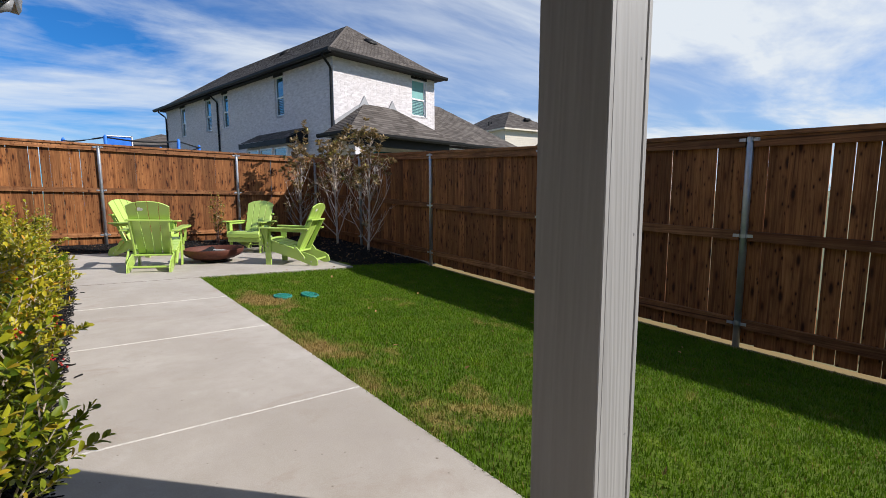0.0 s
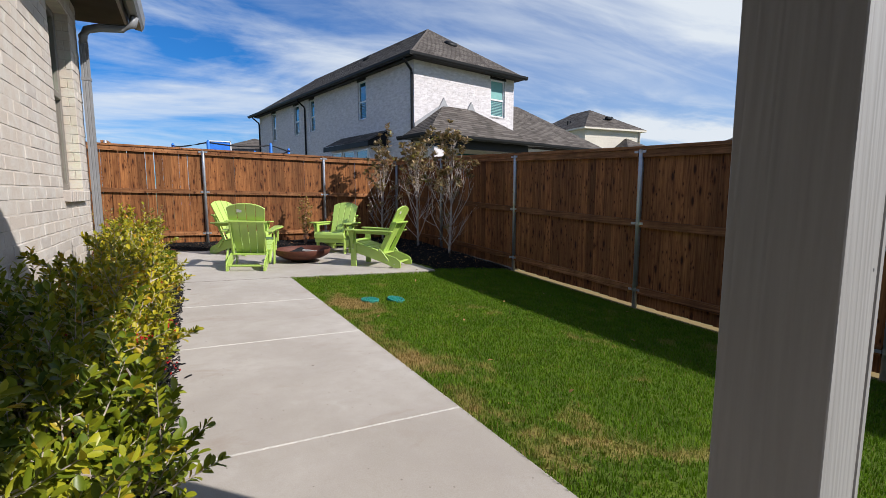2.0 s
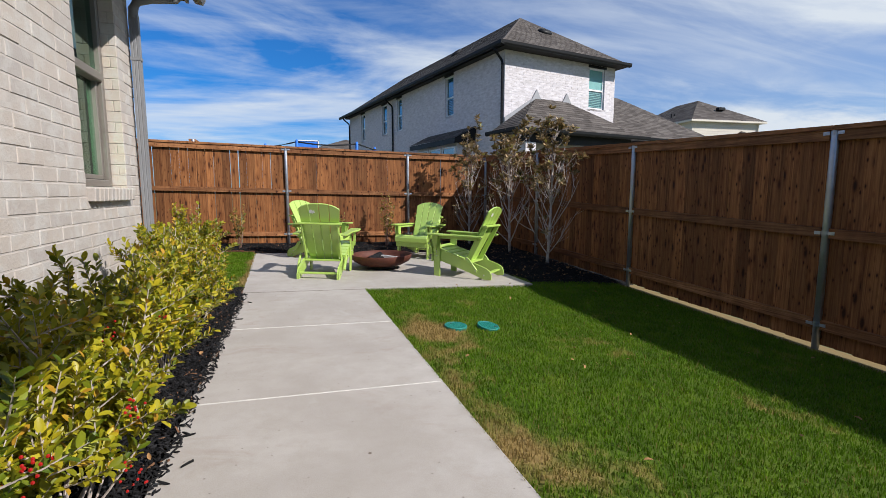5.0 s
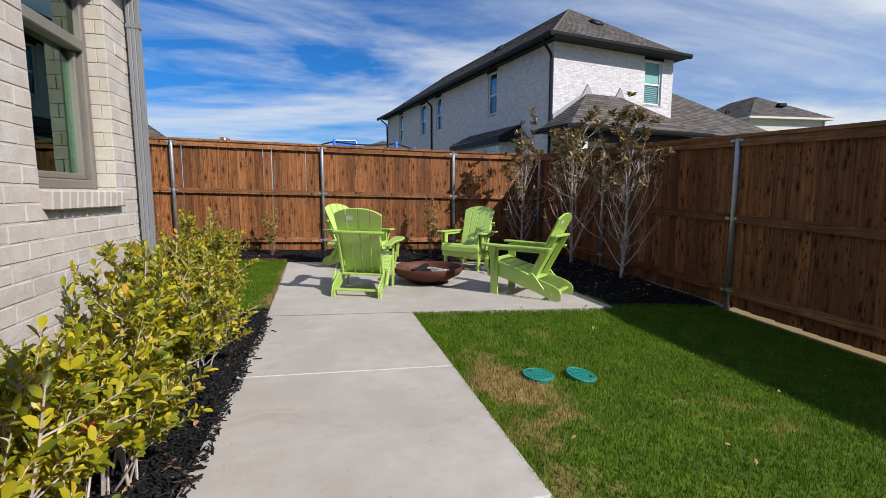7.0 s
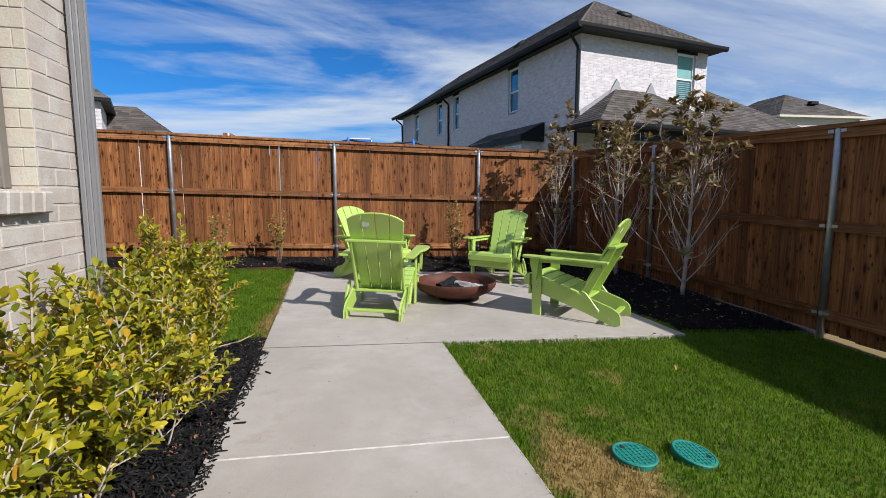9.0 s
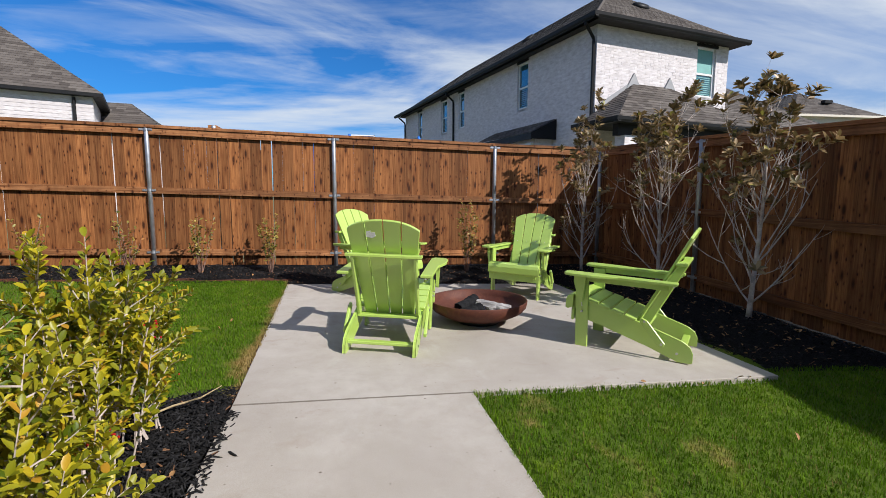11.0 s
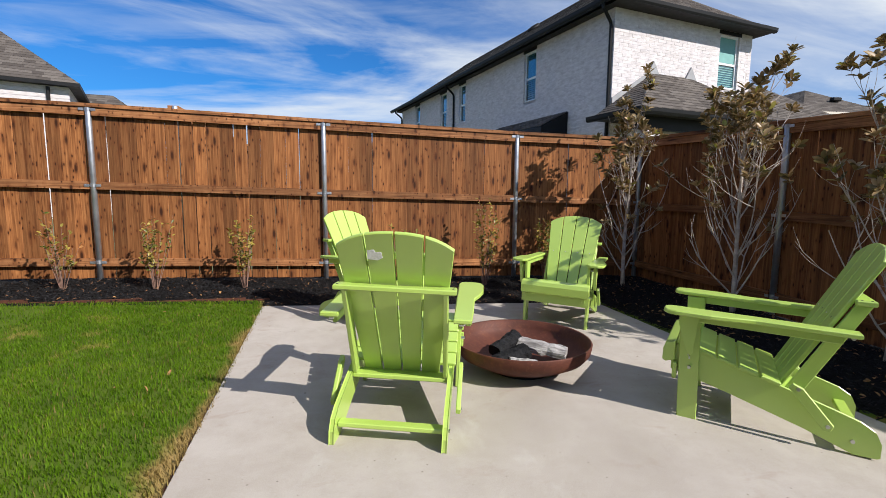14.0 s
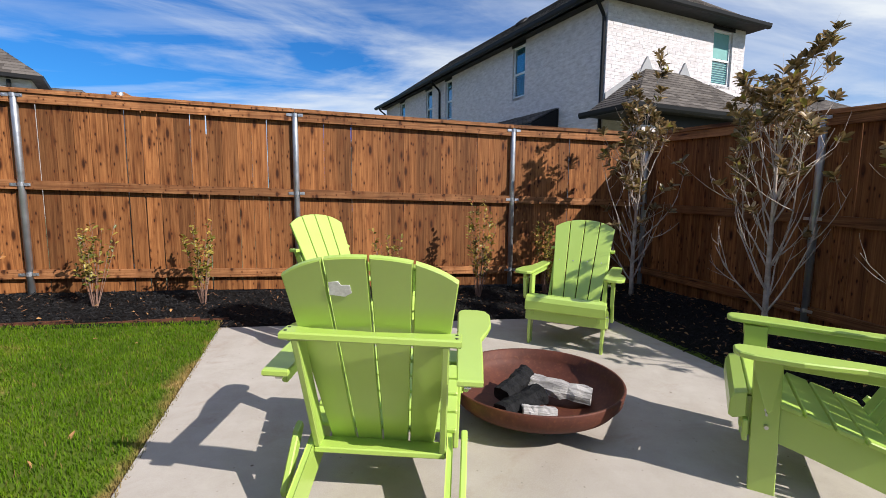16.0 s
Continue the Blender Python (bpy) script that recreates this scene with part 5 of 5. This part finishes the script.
build_log("charred black split log in the fire bowl", CHAR, pose(BX - 0.10, BY - 0.06, BZ + 0.098, 0, -6, 22), 0.27, 0.066, 1)
build_log("charred black split log in the fire bowl", CHAR, pose(BX - 0.085, BY + 0.05, BZ + 0.152, 10, -12, 35), 0.25, 0.056, 2)
build_log("ash-grey split log in the fire bowl", ASH, pose(BX + 0.13, BY + 0.0, BZ + 0.126, 8, 5, -36), 0.34, 0.060, 3)
build_log("small grey split log in the fire bowl", ASH, pose(BX - 0.05, BY - 0.16, BZ + 0.088, 24, 6, -14), 0.16, 0.042, 4)

# ---- valve covers in the lawn ----
for x, y, tilt, hole in ((1.92, 4.63, (2, 3), 118), (2.205, 4.615, (7, 9), -25)):
    z = land(x, y) + 0.030
    cv = thing("valve_cover", "round turquoise plastic irrigation valve cover in the lawn", "valve cover", pose(x, y, z, tilt[0], tilt[1], 0), group="valve covers in the lawn")
    part("lid", MB().lathe([(0.0915, -0.03), (0.0945, -0.004), (0.091, 0.0), (0.084, 0.0), (0.082, -0.003), (0.0, -0.003)], 36), GREENCOVER, cv)
    for i in range(-3, 4):
        w = math.sqrt(max(0, 0.078 ** 2 - (i * 0.021) ** 2))
        part("rib", MB().box((i * 0.021, 0, -0.0015), (0.004, 2 * w, 0.004)), GREENCOVER, cv)
        part("rib", MB().box((0, i * 0.021, -0.0013), (2 * w, 0.004, 0.004)), GREENCOVER, cv)
    a = radians(hole)
    # black disc on the lid, painting the dark inside of a finger hole
    part("finger_hole", MB().lathe([(0.011, -0.004), (0.011, 0.0022), (0.0, 0.0022)], 14, pose(0.058 * math.cos(a), 0.058 * math.sin(a), 0)), BLACK, cv)

edging = thing("lawn_edging", "rusted steel edging between lawn and mulch", "edging", kind="structure")
xe = -6.4
while xe < 0.10:
    x2 = min(xe + 0.9, 0.12)
    z = land((xe + x2) / 2, 9.84)
    part("strip", MB().box(((xe + x2) / 2, 9.845 + 0.01 * math.sin(xe * 3), z - 0.022), (x2 - xe - 0.004, 0.008, 0.10)), RUSTEDGE, edging)
    xe = x2 if x2 < 0.12 else 1.0
part("strip", MB().box((0, 0, 0), (0.012, 3.2, 0.06), 0, pose(paving_left(7.95) - 0.008, 7.95, paving(WALK_L) - 0.045, 0, 0, math.degrees(math.atan(0.026)))), RUSTEDGE, edging)


# ---- leaves, blades and chips ----
def leaf_cloud(name, pos, way, face, length, ratio, mat, parent=None, fold=0.22, kind=""):
    """Many leaves in one mesh: bases pos, directions way, upper sides face, each of ten triangles."""
    pos, way, face, length = (np.asarray(a, float) for a in (pos, way, face, length))
    way /= np.linalg.norm(way, axis=1, keepdims=True) + 1e-9
    side = np.cross(way, face)
    side /= np.linalg.norm(side, axis=1, keepdims=True) + 1e-9
    up = np.cross(side, way)
    tpl = np.array([(0, 0, 0), (-0.30, 0.20, fold * 0.5), (0.30, 0.20, fold * 0.5), (-0.48, 0.48, fold), (0.48, 0.48, fold), (-0.38, 0.80, fold * 0.8), (0.38, 0.80, fold * 0.8), (0, 1.0, -0.04), (0, 0.30, 0.0), (0, 0.68, 0.02)])
    tris = np.array([(0, 8, 1), (0, 2, 8), (1, 8, 3), (8, 9, 3), (8, 2, 4), (8, 4, 9), (3, 9, 5), (9, 4, 6), (5, 9, 7), (9, 6, 7)])
    n = len(pos)
    W = length[:, None] * ratio
    v = pos[:, None, :] + tpl[None, :, 0:1] * (side * W)[:, None, :] + tpl[None, :, 1:2] * (way * length[:, None])[:, None, :] + tpl[None, :, 2:3] * (up * W)[:, None, :]
    f = (tris[None] + (np.arange(n) * len(tpl))[:, None, None]).reshape(-1, 3)
    ob = new(name, fast_mesh(name, v.reshape(-1, 3), f, mat))
    ob.data.shade_smooth()
    ob.parent = parent
    return ob


def build_shrub(x, y, radius, high, seed, lean=0.0):
    """A leafy holly-like shrub: stems from one root, leaves along them."""
    r = np.random.RandomState(seed)
    z0 = land(x, y)
    sh = thing("shrub", "yellow-green broadleaf shrub with a few red berries in mulch", "shrub", pose(x, y, z0), group="shrubs along the house wall")
    P, D, N, S = [], [], [], []
    stems, berries = MB(), MB()
    for k in range(30):
        a = r.rand() * 2 * math.pi
        rad = radius * math.sqrt(r.rand())
        tip = np.array([rad * math.cos(a) * 0.9 + lean, rad * math.sin(a) * 1.15, high * (1.04 - 0.42 * (rad / radius) ** 2) * (0.66 + 0.42 * r.rand())])
        spot = 0.04 + 0.10 * r.rand()
        root = np.array([spot * math.cos(a), spot * math.sin(a) * 1.3, 0.0])
        bend = np.array([rad * math.cos(a) * 0.55, rad * math.sin(a) * 0.6, tip[2] * 0.42]) + r.randn(3) * 0.03
        pts = [(1 - t) ** 2 * root + 2 * t * (1 - t) * bend + t * t * tip for t in np.linspace(0, 1, 7)]
        thick = 1.5 if k % 6 == 0 else 0.8
        stems.tube(pts, [q * thick for q in (0.0055, 0.005, 0.0045, 0.004, 0.003, 0.0025, 0.0015)], 5)
        shoots = [(pts, 0.34, 1.0)]
        for q in range(6):
            t = 0.34 + 0.6 * r.rand()
            b0 = (1 - t) ** 2 * root + 2 * t * (1 - t) * bend + t * t * tip
            d = np.array([r.randn() + 0.5 * math.cos(a), r.randn() + 0.5 * math.sin(a), 0.35 + 0.8 * r.rand()])
            d /= np.linalg.norm(d)
            ln = 0.08 + 0.12 * r.rand()
            tw = [b0, b0 + d * ln * 0.5 + np.array([0, 0, 0.005]), b0 + d * ln + np.array([0, 0, 0.025])]
            stems.tube(tw, [0.003, 0.0022, 0.001], 4)
            shoots.append((tw, 0.15, 0.92))
        for line, start, size in shoots:
            line = np.array(line)
            m = 32 if start > 0.3 else 18
            for i in range(m):
                # leaves crowd towards the tip of each shoot
                t = start + (1 - start) * ((i + r.rand()) / m) ** 0.72
                f = min(t, 1.0) * (len(line) - 1)
                j = min(int(f), len(line) - 2)
                p = line[j] + (line[j + 1] - line[j]) * (f - j)
                ax = line[j + 1] - line[j]
                ax = ax / (np.linalg.norm(ax) + 1e-9)
                ang = i * 2.4 + r.rand() * 0.6
                o = np.cross(ax, [0.3, 0.9, 0.1])
                o /= np.linalg.norm(o) + 1e-9
                o2 = np.cross(ax, o)
                w = o * math.cos(ang) + o2 * math.sin(ang) + ax * (0.35 + 0.6 * t) + np.array([0, 0, 0.18])
                P.append(p)
                D.append(w)
                N.append(ax + np.array([0.2, -0.2, 0.6]) + r.randn(3) * 0.40)
                S.append((0.027 + 0.021 * r.rand()) * size)
    for k in range(3):
        a = r.rand() * 6.28
        c = Vector((radius * 0.8 * math.cos(a), radius * 0.9 * math.sin(a), high * (0.3 + 0.4 * r.rand())))
        for j in range(13):
            q = c + Vector(r.randn(3) * 0.020)
            berries.lathe([(0.001, -0.0045), (0.004, -0.002), (0.004, 0.002), (0.001, 0.0045)], 6, Matrix.Translation(q))
    tagged(part("woody_growth", stems, BARK, sh, "thin pale grey stems"), kind="stuff")
    leaf_cloud("foliage", P, D, N, S, 0.50, GREENHOLLY if y < 2.3 else HOLLY, sh)
    tagged(part("fruit", berries, BERRY, sh, "small red berries"), kind="stuff")
    return sh


for k, (x, y, rad, hi) in enumerate(((-0.16, 1.02, 0.34, 0.68), (-0.02, 1.55, 0.36, 0.60), (-0.14, 2.12, 0.37, 0.72), (-0.06, 2.68, 0.36, 0.68), (-0.14, 3.26, 0.37, 0.78), (-0.10, 3.84, 0.34, 0.72), (-0.14, 4.42, 0.33, 0.76), (-0.13, 5.00, 0.33, 0.80), (-0.16, 5.55, 0.32, 0.88), (-0.20, 6.02, 0.21, 0.84))):
    build_shrub(x, y, rad, hi, 20 + k)


def build_tree(x, y, high, spread, seed):
    """A young tree: pale trunk, upswept branches, leaf rosettes at the tips."""
    r = np.random.RandomState(seed)
    z0 = land(x, y) - 0.02
    tr = thing("young_tree", "slim young tree with pale bark and sparse bronze-green leaves", "tree", pose(x, y, z0), group="young trees along the fence")
    P, D, N, S = [], [], [], []
    limbs = MB()

    def rosette(p, ax, count, size):
        ax = ax / (np.linalg.norm(ax) + 1e-9)
        o = np.cross(ax, [0.2, 0.9, 0.3])
        o /= np.linalg.norm(o) + 1e-9
        o2 = np.cross(ax, o)
        for i in range(count):
            a = i * 2.4 + r.rand()
            w = (o * math.cos(a) + o2 * math.sin(a)) * (0.9 + 0.3 * r.rand()) + ax * (0.3 + 0.7 * r.rand())
            P.append(p - ax * 0.03 * r.rand())
            D.append(w)
            N.append(ax + r.randn(3) * 0.3)
            S.append(size * (0.75 + 0.5 * r.rand()))

    def branch(p, d, ln, rad, depth, leafy):
        n = 6
        pts = [p]
        for i in range(n):
            d = d + np.array([0, 0, 0.13]) + r.randn(3) * 0.07
            d = d / np.linalg.norm(d)
            pts.append(pts[-1] + d * ln / n)
        limbs.tube(pts, [rad * (1 - 0.72 * i / n) for i in range(n + 1)], 6 if depth < 2 else 4)
        if depth < 2:
            for q in range(3 if depth == 0 else 2):
                j = 1 + int(r.rand() * (n - 1))
                d2 = (pts[j] - pts[j - 1]) / (ln / n) + r.randn(3) * 0.5
                d2[2] = abs(d2[2]) * 0.8 + 0.1
                branch(pts[j], d2 / np.linalg.norm(d2), ln * (0.38 + 0.25 * r.rand()), rad * 0.5, depth + 1, leafy)
        if r.rand() < leafy:
            rosette(pts[-1], d, 7 + r.randint(5), 0.080)
            if r.rand() < 0.6:
                rosette(pts[-2], d, 4, 0.072)

    lean = r.randn(2) * 0.04
    trunk = [np.array([lean[0] * t * t + 0.015 * math.sin(5 * t + seed), lean[1] * t * t + 0.015 * math.cos(4 * t), t * high * 0.93]) for t in np.linspace(0, 1, 12)]
    tk = MB().tube(trunk, [0.028, 0.023, 0.021, 0.020, 0.018, 0.016, 0.014, 0.012, 0.009, 0.007, 0.005, 0.003], 9)
    part("trunk", tk, BARK, tr, "pale grey trunk", True)
    rosette(trunk[-1], np.array([0, 0, 1.0]), 10, 0.075)
    for k in range(24):
        t = 0.10 + 0.82 * (k / 24) + 0.03 * r.rand()
        i = min(10, int(t * 11))
        a = k * 2.4 + r.rand() * 0.7
        low = t < 0.32
        out = 0.80 if low else 0.55
        d = np.array([math.cos(a) * out, math.sin(a) * out, 0.75 + 0.5 * t])
        ln = spread * (0.85 if low else 1.25 - 0.85 * t) * (0.75 + 0.5 * r.rand())
        branch(trunk[i], d / np.linalg.norm(d), ln, 0.0100 - 0.0045 * t, 0, 0.13 if low else 0.14 + 0.68 * t)
    tagged(part("branch_work", limbs, BARK, tr, "bare upswept twigs"), kind="stuff")
    leaf_cloud("foliage", P, D, N, S, 0.40, MAGNOLIA, tr)


build_tree(4.17, 10.06, 2.26, 0.80, 3)
build_tree(4.37, 8.64, 2.14, 0.92, 8)
build_tree(4.40, 7.36, 2.14, 0.90, 12)


def build_sapling(x, y, high, seed, leafy):
    r = np.random.RandomState(seed)
    sp = thing("sapling", "small nursery shrub with thin stems and few leaves in mulch", "shrub", pose(x, y, land(x, y)), group="small shrubs along the back fence")
    P, D, N, S = [], [], [], []
    st = MB()
    for k in range(17):
        a = r.rand() * 6.28
        ln = 1.15 * high * (0.45 + 0.6 * r.rand())
        sp_r = 0.05 + 0.16 * r.rand()
        pts = [np.array([0.02 * math.cos(a), 0.02 * math.sin(a), 0]), np.array([sp_r * 0.5 * math.cos(a), sp_r * 0.5 * math.sin(a), ln * 0.45]), np.array([sp_r * math.cos(a + 0.3), sp_r * math.sin(a + 0.3), ln])]
        st.tube(pts, [0.0035, 0.0025, 0.001], 5)
        for q in range(int(9 * leafy) + 2 + r.randint(4)):
            t = 0.38 + 0.62 * r.rand() ** 0.8
            p = pts[0] + (pts[2] - pts[0]) * t
            P.append(p)
            D.append(np.array([r.randn(), r.randn(), 0.6]))
            N.append(np.array([0.2, -0.2, 1]) + r.randn(3) * 0.3)
            S.append(0.038 + 0.020 * r.rand())
    tagged(part("woody_growth", st, REDTWIG, sp), kind="stuff")
    leaf_cloud("foliage", P, D, N, S, 0.5, NURSERY, sp)


for k, (x, y, hi, lf) in enumerate(((-3.0, 10.45, 0.62, 0.6), (-1.93, 10.45, 0.70, 0.5), (-1.08, 10.42, 0.66, 1.0), (-0.22, 10.50, 0.66, 1.6), (1.55, 10.55, 0.62, 0.9), (2.52, 10.45, 0.92, 2.0), (3.35, 10.50, 0.72, 3.2), (3.62, 10.30, 0.55, 2.2))):
    build_sapling(x, y, hi, 60 + k, lf)


# ---- grass ----
def build_grass():
    r = np.random.RandomState(4)
    zones = ((WALK_R - 0.01, 4.98, -0.5, SLAB_N + 0.3, 9500), (WALK_R + 0.15, 4.98, -3.2, -0.5, 3500), (-1.6, WALK_L - 0.01, 6.3, 9.83, 8500), (-5.8, -1.6, 6.3, 9.83, 3000))
    xs, ys = [], []
    for x0, x1, y0, y1, dens in zones:
        n = int((x1 - x0) * (y1 - y0) * dens)
        xs.append(x0 + (x1 - x0) * r.rand(n))
        ys.append(y0 + (y1 - y0) * r.rand(n))
    pts = [(x, y, land(x, y)) for x, y in zip(np.concatenate(xs), np.concatenate(ys)) if region(x, y) == "lawn" and min((x - 1.92) ** 2 + (y - 4.63) ** 2, (x - 2.205) ** 2 + (y - 4.615) ** 2) > 0.0085]
    p = np.array(pts)
    n = len(p)
    a = r.rand(n) * 2 * math.pi
    h = 0.015 + 0.014 * r.rand(n)
    lean = 0.25 + 0.75 * r.rand(n)
    d = np.stack([np.cos(a), np.sin(a), np.zeros(n)], 1)
    s = np.stack([-np.sin(a), np.cos(a), np.zeros(n)], 1) * (0.0016 + 0.0010 * r.rand(n))[:, None]
    up = np.array([0, 0, 1.0])
    mid = p + d * (h * lean * 0.25)[:, None] + up * (h * 0.6)[:, None]
    tip = p + d * (h * lean * 0.85)[:, None] + up * h[:, None]
    v = np.stack([p - s - up * 0.004, p + s - up * 0.004, mid - s * 0.8, mid + s * 0.8, tip], 1).reshape(-1, 3)
    tri = np.array([(0, 1, 3), (0, 3, 2), (2, 3, 4)])
    f = (tri[None] + (np.arange(n) * 5)[:, None, None]).reshape(-1, 3)
    tagged(new("lawn_grass", fast_mesh("lawn_grass", v, f, BLADE)), "short mown green grass with dry straw patches", "grass", kind="stuff")


build_grass()


def build_chips():
    r = np.random.RandomState(9)
    zones = ((WALL_X + 0.02, WALK_L + 0.06, 0.5, 6.5, 6000), (SLAB_R, 5.02, SLAB_N, FENCE_Y - 0.1, 2200), (-4.5, SLAB_R, SLAB_F - 0.01, FENCE_Y - 0.02, 1700))
    V, F = [], []
    k = 0
    for x0, x1, y0, y1, dens in zones:
        for q in range(int((x1 - x0) * (y1 - y0) * dens)):
            x, y = x0 + (x1 - x0) * r.rand(), y0 + (y1 - y0) * r.rand()
            spill = WALK_L <= x < WALK_L + 0.06 * r.rand() and y < 6.2
            if region(x, y) != "mulch" and not spill:
                continue
            z = (paving(x, y) if spill else land(x, y) + 0.02 + 0.03 * noise.noise((x * 2.1, y * 2.1, 0.3))) + 0.006
            ln, w, t = 0.006 + 0.024 * r.rand() ** 1.5, 0.0014 + 0.0030 * r.rand(), 0.0010 + 0.0020 * r.rand()
            m = pose(x, y, z, r.randn() * 24, r.randn() * 24, r.rand() * 360)
            for c in ((-ln, -w, -t), (ln, -w * 0.6, -t), (ln * 0.9, w, -t), (-ln * 0.8, w * 0.8, -t), (-ln * 0.9, -w * 0.7, t), (ln * 0.8, -w * 0.5, t), (ln * 0.85, w * 0.7, t), (-ln * 0.7, w * 0.7, t)):
                V.append(tuple(m @ Vector(c)))
            F += [(k + 4, k + 5, k + 6, k + 7), (k, k + 1, k + 5, k + 4), (k + 1, k + 2, k + 6, k + 5), (k + 2, k + 3, k + 7, k + 6), (k + 3, k, k + 4, k + 7)]
            k += 8
    tagged(new("mulch_chips", fast_mesh("mulch_chips", np.array(V), np.array(F), CHIP)), "black shredded wood mulch", "mulch", kind="stuff")


build_chips()


def fallen():
    r = np.random.RandomState(17)
    P, D, N, S = [], [], [], []
    for x0, x1, y0, y1, n in ((1.5, 4.6, 0.6, 6.2, 34), (-1.4, 0.1, 6.5, 9.6, 7), (3.6, 4.9, 6.6, 10.5, 260), (-0.4, 0.15, 2.5, 6.2, 40), (-3.5, 3.4, 9.8, 10.8, 60), (1.5, 3.4, 6.2, 6.3, 5)):
        for k in range(n):
            x, y = x0 + (x1 - x0) * r.rand(), y0 + (y1 - y0) * r.rand()
            P.append((x, y, land(x, y) + 0.032))
            D.append((r.randn(), r.randn(), r.randn() * 0.25))
            N.append((r.randn() * 0.4, r.randn() * 0.4, 1))
            S.append(0.022 + 0.024 * r.rand())
    tagged(leaf_cloud("fallen_leaves", P, D, N, S, 0.5, LEAFDRY, None, 0.35), "scattered dry tan fallen leaves", "leaves", kind="stuff")


fallen()

twig = thing("fallen_twig", "bare pale twig lying on the mulch", "twig", pose(-0.02, 6.20, paving(0.0, 6.2) + 0.035, 0, 0, 24))
part("twig_stem", MB().tube([(-0.16, 0, 0), (-0.05, 0.012, 0.02), (0.06, 0.004, 0.03), (0.17, 0.03, 0.06)], [0.006, 0.005, 0.004, 0.002], 6), TWIG, twig)
part("side_shoot", MB().tube([(0.0, 0.008, 0.024), (0.07, -0.03, 0.05), (0.12, -0.035, 0.07)], [0.003, 0.002, 0.001], 5), TWIG, twig)
chips = random.Random(21)
for k in range(7):
    y = 2.4 + 3.4 * chips.random()
    x = WALK_L + 0.05 + 0.10 * chips.random() ** 2
    ch = thing("mulch_flake", "black shred of mulch lying on the concrete path", "mulch flake", pose(x, y, paving(x, y) + 0.004, 0, 0, chips.random() * 360), group="mulch flakes on the path")
    part("flake", MB().prism([(-0.026, -0.002), (-0.004, -0.007), (0.024, -0.005), (0.030, 0.001), (0.006, 0.003), (-0.020, 0.006)], -0.003, 0.003, 0.001), CHIP, ch)
